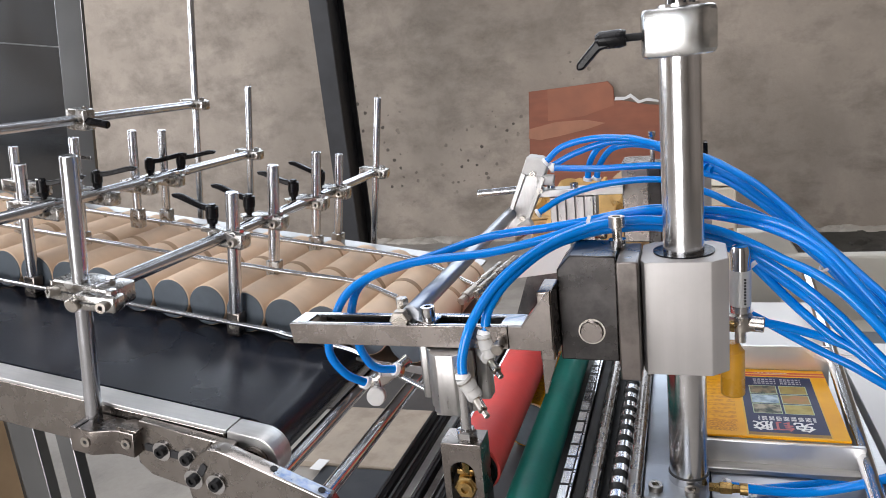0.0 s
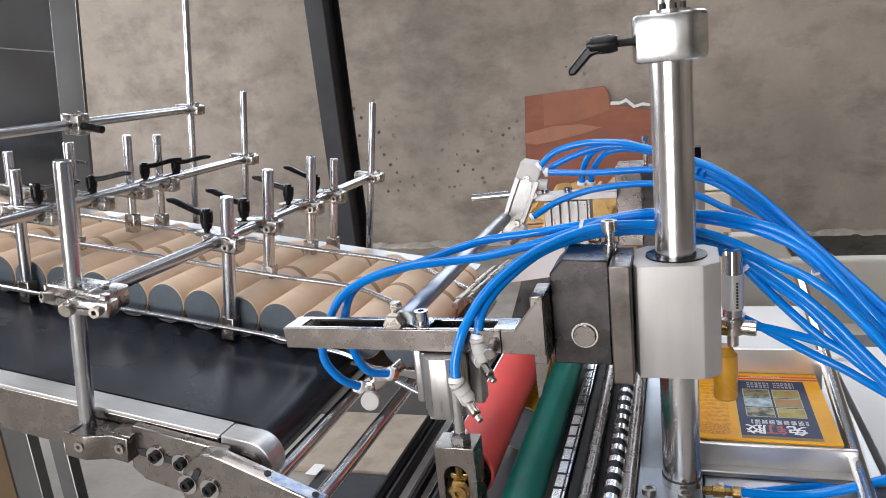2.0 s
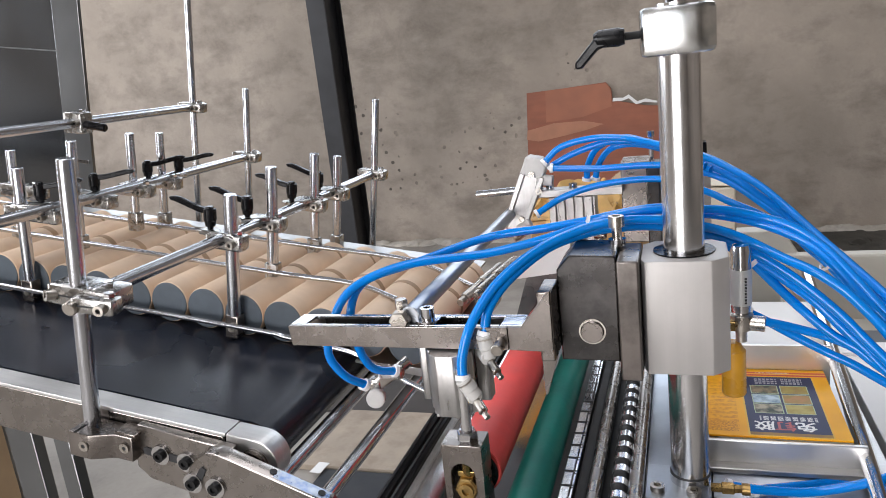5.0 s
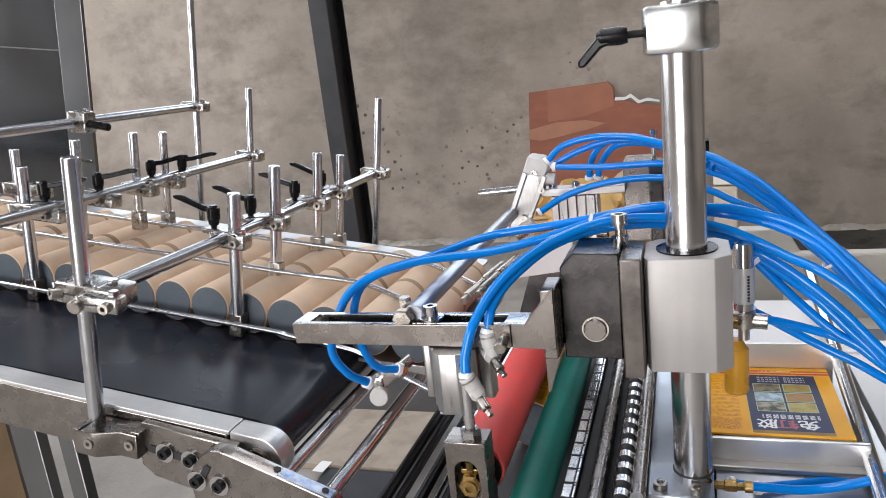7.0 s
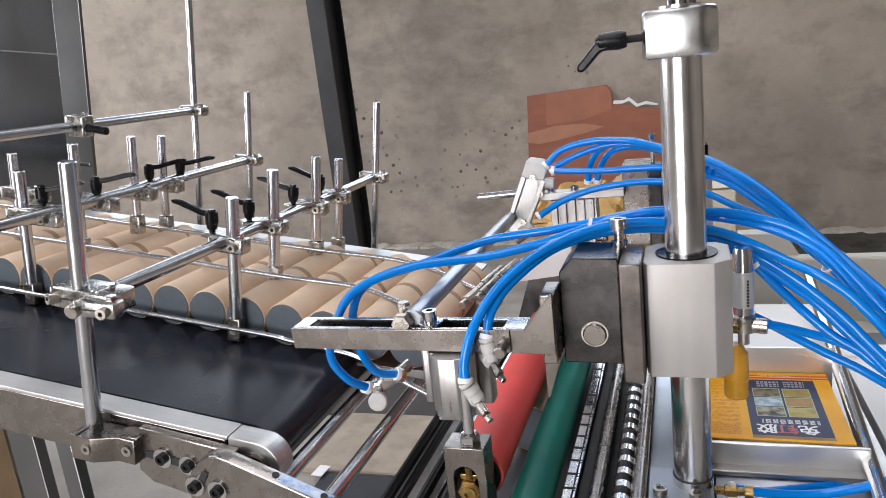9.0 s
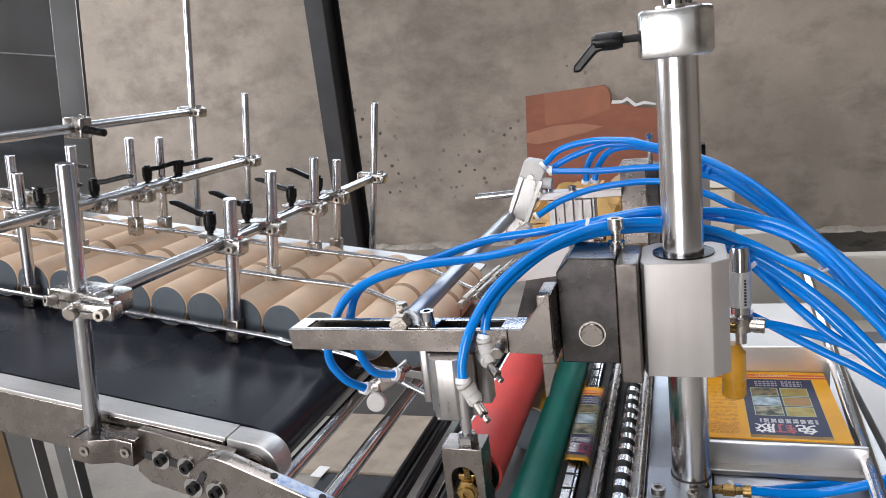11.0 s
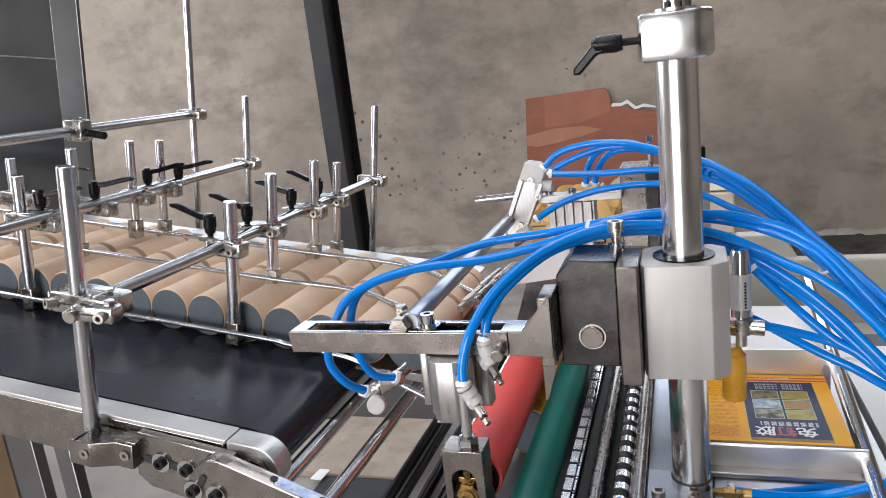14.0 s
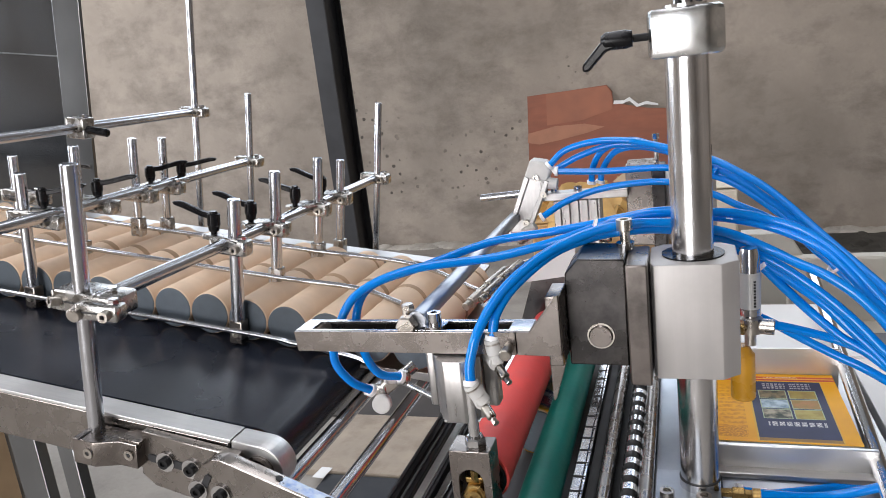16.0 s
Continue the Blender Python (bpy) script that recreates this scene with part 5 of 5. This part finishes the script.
# ---- blue air hoses ----
HOSES = {
    "front_a": [(-0.365, 0.718, 1.046), (-0.380, 0.697, 1.068), (-0.392, 0.690, 1.099), (-0.380, 0.694, 1.140), (-0.357, 0.710, 1.171), (-0.301, 0.734, 1.189), (-0.216, 0.765, 1.191), (-0.152, 0.779, 1.202), (-0.101, 0.779, 1.217), (-0.060, 0.795, 1.224), (-0.025, 0.807, 1.224), (0.022, 0.832, 1.217), (0.047, 0.839, 1.213), (0.076, 0.844, 1.204), (0.104, 0.839, 1.195), (0.125, 0.832, 1.183), (0.145, 0.820, 1.166), (0.164, 0.807, 1.144), (0.187, 0.793, 1.115), (0.210, 0.781, 1.085)],
    "front_b": [(-0.339, 0.750, 1.050), (-0.357, 0.726, 1.065), (-0.365, 0.711, 1.102), (-0.366, 0.710, 1.144), (-0.353, 0.733, 1.171), (-0.299, 0.766, 1.183), (-0.226, 0.807, 1.199), (-0.158, 0.811, 1.207), (-0.104, 0.799, 1.217), (-0.067, 0.803, 1.223), (-0.025, 0.818, 1.224), (0.022, 0.842, 1.210), (0.047, 0.843, 1.205), (0.077, 0.845, 1.196), (0.104, 0.837, 1.186), (0.125, 0.829, 1.175), (0.147, 0.814, 1.155), (0.168, 0.799, 1.128), (0.186, 0.787, 1.108), (0.209, 0.777, 1.080)],
    "front_c": [(-0.208, 0.614, 1.108), (-0.208, 0.620, 1.128), (-0.198, 0.631, 1.159), (-0.177, 0.658, 1.189), (-0.143, 0.697, 1.211), (-0.102, 0.736, 1.222), (-0.064, 0.761, 1.224), (-0.024, 0.784, 1.218), (0.021, 0.807, 1.203), (0.045, 0.811, 1.194), (0.073, 0.811, 1.180), (0.099, 0.800, 1.167), (0.124, 0.787, 1.157), (0.148, 0.776, 1.141), (0.167, 0.769, 1.122), (0.181, 0.765, 1.106), (0.204, 0.758, 1.077)],
    "front_d": [(-0.190, 0.641, 1.143), (-0.185, 0.649, 1.167), (-0.168, 0.671, 1.189), (-0.134, 0.711, 1.210), (-0.095, 0.748, 1.216), (-0.059, 0.771, 1.215), (-0.025, 0.792, 1.209), (0.022, 0.815, 1.193), (0.046, 0.819, 1.183), (0.074, 0.821, 1.166), (0.101, 0.812, 1.149), (0.127, 0.802, 1.129), (0.152, 0.792, 1.106), (0.171, 0.783, 1.085), (0.184, 0.777, 1.071), (0.208, 0.767, 1.045)],
    "far_a": [(-0.206, 1.119, 1.240), (-0.179, 1.124, 1.262), (-0.130, 1.122, 1.272), (-0.080, 1.117, 1.269), (-0.031, 1.098, 1.258), (0.029, 1.060, 1.242), (0.060, 1.039, 1.227), (0.093, 1.016, 1.207), (0.124, 0.992, 1.180), (0.152, 0.964, 1.153), (0.178, 0.935, 1.129), (0.210, 0.894, 1.100), (0.232, 0.869, 1.079)],
    "far_b": [(-0.200, 1.130, 1.231), (-0.158, 1.128, 1.251), (-0.106, 1.128, 1.264), (-0.047, 1.114, 1.259), (-0.000, 1.084, 1.249), (0.029, 1.070, 1.231), (0.060, 1.051, 1.216), (0.093, 1.026, 1.192), (0.125, 1.002, 1.167), (0.154, 0.976, 1.138), (0.180, 0.946, 1.114), (0.211, 0.897, 1.085), (0.232, 0.865, 1.065)],
    "far_c": [(-0.194, 1.111, 1.232), (-0.123, 1.112, 1.227), (-0.032, 1.101, 1.228), (0.029, 1.077, 1.217), (0.060, 1.053, 1.206), (0.093, 1.026, 1.184), (0.125, 1.000, 1.158), (0.153, 0.967, 1.128), (0.173, 0.936, 1.108), (0.191, 0.907, 1.089), (0.208, 0.882, 1.070), (0.230, 0.853, 1.046)],
    "far_d": [(-0.219, 1.095, 1.164), (-0.176, 1.105, 1.187), (-0.115, 1.108, 1.203), (-0.032, 1.095, 1.208), (0.028, 1.070, 1.192), (0.060, 1.053, 1.178), (0.094, 1.036, 1.164), (0.127, 1.021, 1.145), (0.152, 1.007, 1.121), (0.176, 0.990, 1.099), (0.204, 0.965, 1.061), (0.223, 0.942, 1.036), (0.248, 0.917, 1.004)],
    "far_e": [(-0.146, 1.153, 1.204), (-0.142, 1.150, 1.229), (-0.123, 1.142, 1.256), (-0.081, 1.137, 1.268), (-0.031, 1.107, 1.253), (0.029, 1.057, 1.229)],
    "far_f": [(-0.134, 1.167, 1.202), (-0.127, 1.165, 1.226), (-0.104, 1.147, 1.252), (-0.065, 1.140, 1.256), (-0.016, 1.111, 1.245), (0.037, 1.058, 1.224)],
    "side_a": [(0.070, 0.846, 1.080), (0.089, 0.851, 1.077), (0.119, 0.855, 1.068), (0.150, 0.852, 1.059), (0.174, 0.844, 1.050), (0.199, 0.836, 1.031), (0.225, 0.829, 1.011)],
    "side_b": [(0.069, 0.879, 1.079), (0.091, 0.875, 1.068), (0.121, 0.871, 1.051), (0.150, 0.865, 1.036), (0.177, 0.857, 1.024), (0.203, 0.851, 1.009), (0.229, 0.845, 0.994)],
    "side_c": [(0.016, 0.837, 1.189), (0.047, 0.840, 1.171), (0.076, 0.838, 1.153), (0.104, 0.834, 1.132), (0.132, 0.830, 1.109), (0.157, 0.819, 1.083), (0.177, 0.810, 1.063), (0.191, 0.804, 1.047), (0.216, 0.794, 1.021)],
    "low_a": [(0.036, 0.740, 0.932), (0.068, 0.749, 0.924), (0.114, 0.763, 0.916), (0.159, 0.769, 0.923), (0.219, 0.783, 0.937)],
    "low_b": [(0.064, 0.766, 0.912), (0.105, 0.780, 0.911), (0.147, 0.795, 0.911), (0.186, 0.799, 0.916), (0.230, 0.803, 0.915)],
    "side_d": [(0.070, 0.839, 1.153), (0.098, 0.835, 1.122), (0.121, 0.832, 1.098), (0.147, 0.823, 1.075), (0.168, 0.814, 1.063), (0.183, 0.808, 1.051), (0.207, 0.798, 1.033)],
}

for pts in HOSES.values():
    t = thing("air_hose", pose(0, 0, 0), "glossy bright blue polyurethane air hose", "hose", "blue air hoses")
    part("tube", hose(pts, 0.0050, seg=12), BLUE, t, angle=60)
    m = Matrix.Translation(pts[0]) @ (Vector(pts[1]) - Vector(pts[0])).to_track_quat("Z", "Y").to_matrix().to_4x4()
    part("end_ring", ring(0.0051, 0.0074, -0.002, 0.003, None, 20, m), WHITE, t, "white release ring")
for tie in (pose(-0.102, 0.762, 1.215, 0, 18, 6), pose(0.167, 0.946, 1.123, 0, 42, 0)):
    t = thing("cable_tie", tie, "white cable tie round the hoses", "cable tie", "cable ties")
    part("band", ring(0.0155, 0.0168, -0.0016, 0.0016, None, 24, pose(0, 0, 0, 0, 90, 0)), WHITE, t)
    if tie.translation.x < 0:
        part("tail", block((0.002, -0.0135, -0.012), (0.003, 0.0012, 0.020), 0.0, m=pose(0, 0, 0, 0, -15, 0)), WHITE, t)

# ---- paper rolls on the conveyor ----
CORE_R, CORE_Y0, CORE_L = 0.0333, 0.900, 0.315
PITCH, REST_U, CORE_N = 0.0674, 0.288, -0.1245


def paper_roll():
    t = thing("paper_roll", pose(0, 0, 0), "kraft paper roll with grey-blue ends", "paper roll", "rolls on the conveyor")
    part("body", cyl((0, 0.0, 0), (0, CORE_L, 0), CORE_R, seg=40, bev=0.0012), KRAFT, t)
    part("end_face", lathe([(0, CORE_R - 0.0013), (0.0012, CORE_R - 0.0013), (0.002, CORE_R - 0.003)], None, 36, pose(0, 0.0002, 0, 90, 0, 0)), GREYFACE, t, "grey-blue end face")
    part("seam_band", ring(CORE_R - 0.001, CORE_R + 0.0006, -0.006, 0.006, None, 40, pose(0, 0.160, 0, 90, 0, 0)), KRAFTD, t, "darker joint band")
    part("seam_band", ring(CORE_R - 0.001, CORE_R + 0.0005, -0.003, 0.003, None, 40, pose(0, 0.285, 0, 90, 0, 0)), KRAFTD, t, "darker joint band")
    return t


ROLLS = [paper_roll()]
for k in range(30):
    ROLLS.append(copy_thing(ROLLS[0], Matrix()))


# ---- motion ----
CYCLE = 2.4
STARTS = [-1.35 + CYCLE * k for k in range(8)]      # a sheet leaves the stack at each of these times
END = 16.0


def ease(x):
    x = min(1.0, max(0.0, x))
    return x * x * (3 - 2 * x)


def wrap_path(s):
    """Place and tilt of a strip's middle after s metres from its leading edge at rest: over the stack, under the feed shafts, up past the slotted bar, under the green roller and round the roll."""
    pts = [(0.30, LZ), (-0.008, LZ), (-0.022, 0.899), (-0.108, 0.899), (-0.110, RZ + 0.006), (-0.138, RZ + 0.005), (-0.143, 0.938), (-0.160, 0.9325), (PROD[0] + 0.0325, PROD[1] + 0.0118)]
    x0 = LX0
    first = x0 - pts[1][0]
    if s <= first:
        return x0 - s, LZ, 0.0, None
    s -= first
    for (ax, az), (bx, bz) in zip(pts[1:], pts[2:]):
        ln = math.hypot(bx - ax, bz - az)
        if s <= ln:
            f = s / ln
            return ax + (bx - ax) * f, az + (bz - az) * f, math.degrees(math.atan2(bz - az, ax - bx)), None
        s -= ln
    return None, None, None, s


def path_length():
    s = 0.0
    while wrap_path(s)[3] is None:
        s += 0.001
    return s


WRAP_R = CORE_R + 0.0008
WRAP_A = math.atan2(0.0118, 0.0325)                  # where the sheet meets the roll
S_MEET = path_length()
SPEED, SPIN = 0.58, 12.0                             # sheet in m/s, wrapped roll in rad/s
DROP, DROPPED = 1.50, 1.64


def advance(t):
    """How many places the queue on the belt has moved on."""
    return sum(ease((t - (T - 0.28)) / 0.66) for T in STARTS[1:])


def sheet_s(t, T):
    x = max(0.0, t - T)
    return 0.26 * (x / 0.25) ** 1.3 if x < 0.25 else 0.26 + (x - 0.25) * SPEED


def roll_turn(t, T):
    """Angle through which the roll in the nip has turned."""
    fed = max(0.0, sheet_s(t, T) - S_MEET)
    full = (STRIPS * SW) / WRAP_R
    turned = fed / WRAP_R
    if turned > full:
        t_full = T + 0.25 + (S_MEET + STRIPS * SW - 0.26) / SPEED
        turned = full + min(3.5, (min(t, T + DROP) - t_full) * SPIN)
    return turned


def roll_place(t, k):
    """Where roll number k of the queue is: x, y, z and turn. Roll 0 lies in the nip at the start."""
    T = STARTS[k] if k < len(STARTS) else 999.0
    slot = k - 1 - advance(t)
    if t < T - 0.26 or k >= len(STARTS):
        u = REST_U - slot * PITCH
        p = CM @ Vector((u, CORE_Y0, CORE_N))
        return p.x, p.y, p.z, -slot * PITCH / CORE_R
    p = CM @ Vector((REST_U, CORE_Y0, CORE_N))
    if t < T - 0.04:
        f = (t - (T - 0.26)) / 0.22
        f = f * f * 0.4 + f * 0.6
        mid = (-0.285, 0.952)
        if f < 0.5:
            g = f / 0.5
            x, z = p.x + (mid[0] - p.x) * g, p.z + (mid[1] - p.z) * g
        else:
            g = (f - 0.5) / 0.5
            x, z = mid[0] + (PROD[0] - mid[0]) * g, mid[1] + (PROD[1] - mid[1]) * g
        return x, CORE_Y0 - 0.025 * f, z, 0.0
    if t < T + DROP:
        return PROD[0], CORE_Y0 - 0.025, PROD[1], -roll_turn(t, T)
    f = min(1.0, (t - T - DROP) / (DROPPED - DROP))
    x1, z1 = -0.205 - 0.0 * k, 0.50 - 0.002 * k
    return PROD[0] + (x1 - PROD[0]) * f, CORE_Y0 - 0.025 + 0.30 * ease((t - T - DROPPED) / 0.5), PROD[1] + (z1 - PROD[1]) * f * f, -roll_turn(T + DROP, T) - f


def strip_place(t, k, i):
    T = STARTS[k]
    s = sheet_s(t, T) - (i + 0.5) * SW
    s_meet = S_MEET
    yc = (LY0 + LY1) / 2
    shift = -0.086 * ease(s / 0.19) + 0.146 * ease((s - 0.228) / (S_MEET - 0.228))
    lift = 0.0003 * (len(STARTS) - k)
    x, z, tilt, rest = wrap_path(s) if s > -1 else (None, None, None, None)
    if rest is None:
        return pose(x, yc + shift, z + lift * (1 if s < 0.03 else 0), 0, tilt, 0)
    cx, cy, cz, turn = roll_place(t, k)
    fed_all = roll_turn(t, T)
    a = WRAP_A + (fed_all - (i + 0.5) * SW / WRAP_R)
    if t > T + DROP:
        a = WRAP_A + (-turn - (i + 0.5) * SW / WRAP_R)
    return pose(cx + WRAP_R * math.cos(a), cy + (yc + 0.06 - (CORE_Y0 - 0.025)), cz + WRAP_R * math.sin(a), 0, 90 - math.degrees(a), 0)


def times_of(k, fine):
    T = STARTS[k] if k < len(STARTS) else 999
    ts = {0.0, END}
    for S in STARTS[1:]:
        for j in range(8):
            ts.add(S - 0.30 + 0.1 * j)
    a, b = max(0.0, T - 0.3), min(END, T + DROPPED + 0.55)
    n = int((b - a) / fine) + 1
    for j in range(max(0, n + 1)):
        ts.add(min(b, a + j * fine))
    out = []
    for t in sorted(round(t * FPS) / FPS for t in ts if 0 <= t <= END):
        if not out or t - out[-1] > 0.5 / FPS:
            out.append(t)
    return out


def straighten(ob):
    keys = ob.animation_data
    for curve in keys.action.layers[0].strips[0].channelbag(keys.action_slot).fcurves:
        for p in curve.keyframe_points:
            p.interpolation = "LINEAR"


def motions():
    # lifting carriage
    rows = [(0.0, pose(0, 0, 0))]
    for T in STARTS[1:]:
        for dt, z in ((-0.43, 0), (-0.35, 0.021), (0.0, 0.021), (0.08, 0)):
            if 0 < T + dt < END:
                rows.append((T + dt, pose(0, 0, z)))
    rows.append((END, pose(0, 0, 0)))
    walk(car, rows)
    straighten(car)
    # yoke, rod and nut travel further than the axle that hangs in the slot
    low = [(t, pose(0, 0, (m.translation.z - 0.021) * 0.008 / 0.021)) for t, m in rows]
    for ob in (yoke, rod, rod_nut):
        walk(ob, low)
        straighten(ob)
    # retracting roller
    home, out = (-0.262, 0.868), (-0.368, 0.880)
    rows = [(0.0, pose(home[0], 0, home[1]))]
    for T in STARTS:
        for dt, p in ((DROP - 0.03, home), (DROP + 0.10, out), (DROP + 0.40, out), (DROP + 0.50, home)):
            if 0 < T + dt < END:
                rows.append((T + dt, pose(p[0], 0, p[1])))
    rows.append((END, pose(home[0], 0, home[1])))
    walk(ret, rows)
    straighten(ret)
    # rolls on the belt, in the nip and dropped
    for k, ob in enumerate(ROLLS):
        rows = []
        for t in times_of(k, 0.1):
            x, y, z, a = roll_place(t, k)
            rows.append((t, pose(x, y, z, 0, math.degrees(a), 0)))
        walk(ob, rows)
        straighten(ob)
    # label strips
    for k, strips in enumerate(LABELS):
        T = STARTS[k]
        for i, ob in enumerate(strips):
            ts = {0.0, END}
            a, b = max(0.0, T - 0.02), min(END, T + DROPPED + 0.55)
            for j in range(66):
                t = T - 0.02 + j / FPS
                if a <= t <= b and (t < T + 1.05 or t > T + DROP - 0.1):
                    ts.add(t)
            ts.update((a, b))
            ts = sorted({round(t * FPS) / FPS for t in ts if 0 <= t <= END})
            walk(ob, [(t, strip_place(t, k, i)) for t in ts])
            straighten(ob)


motions()
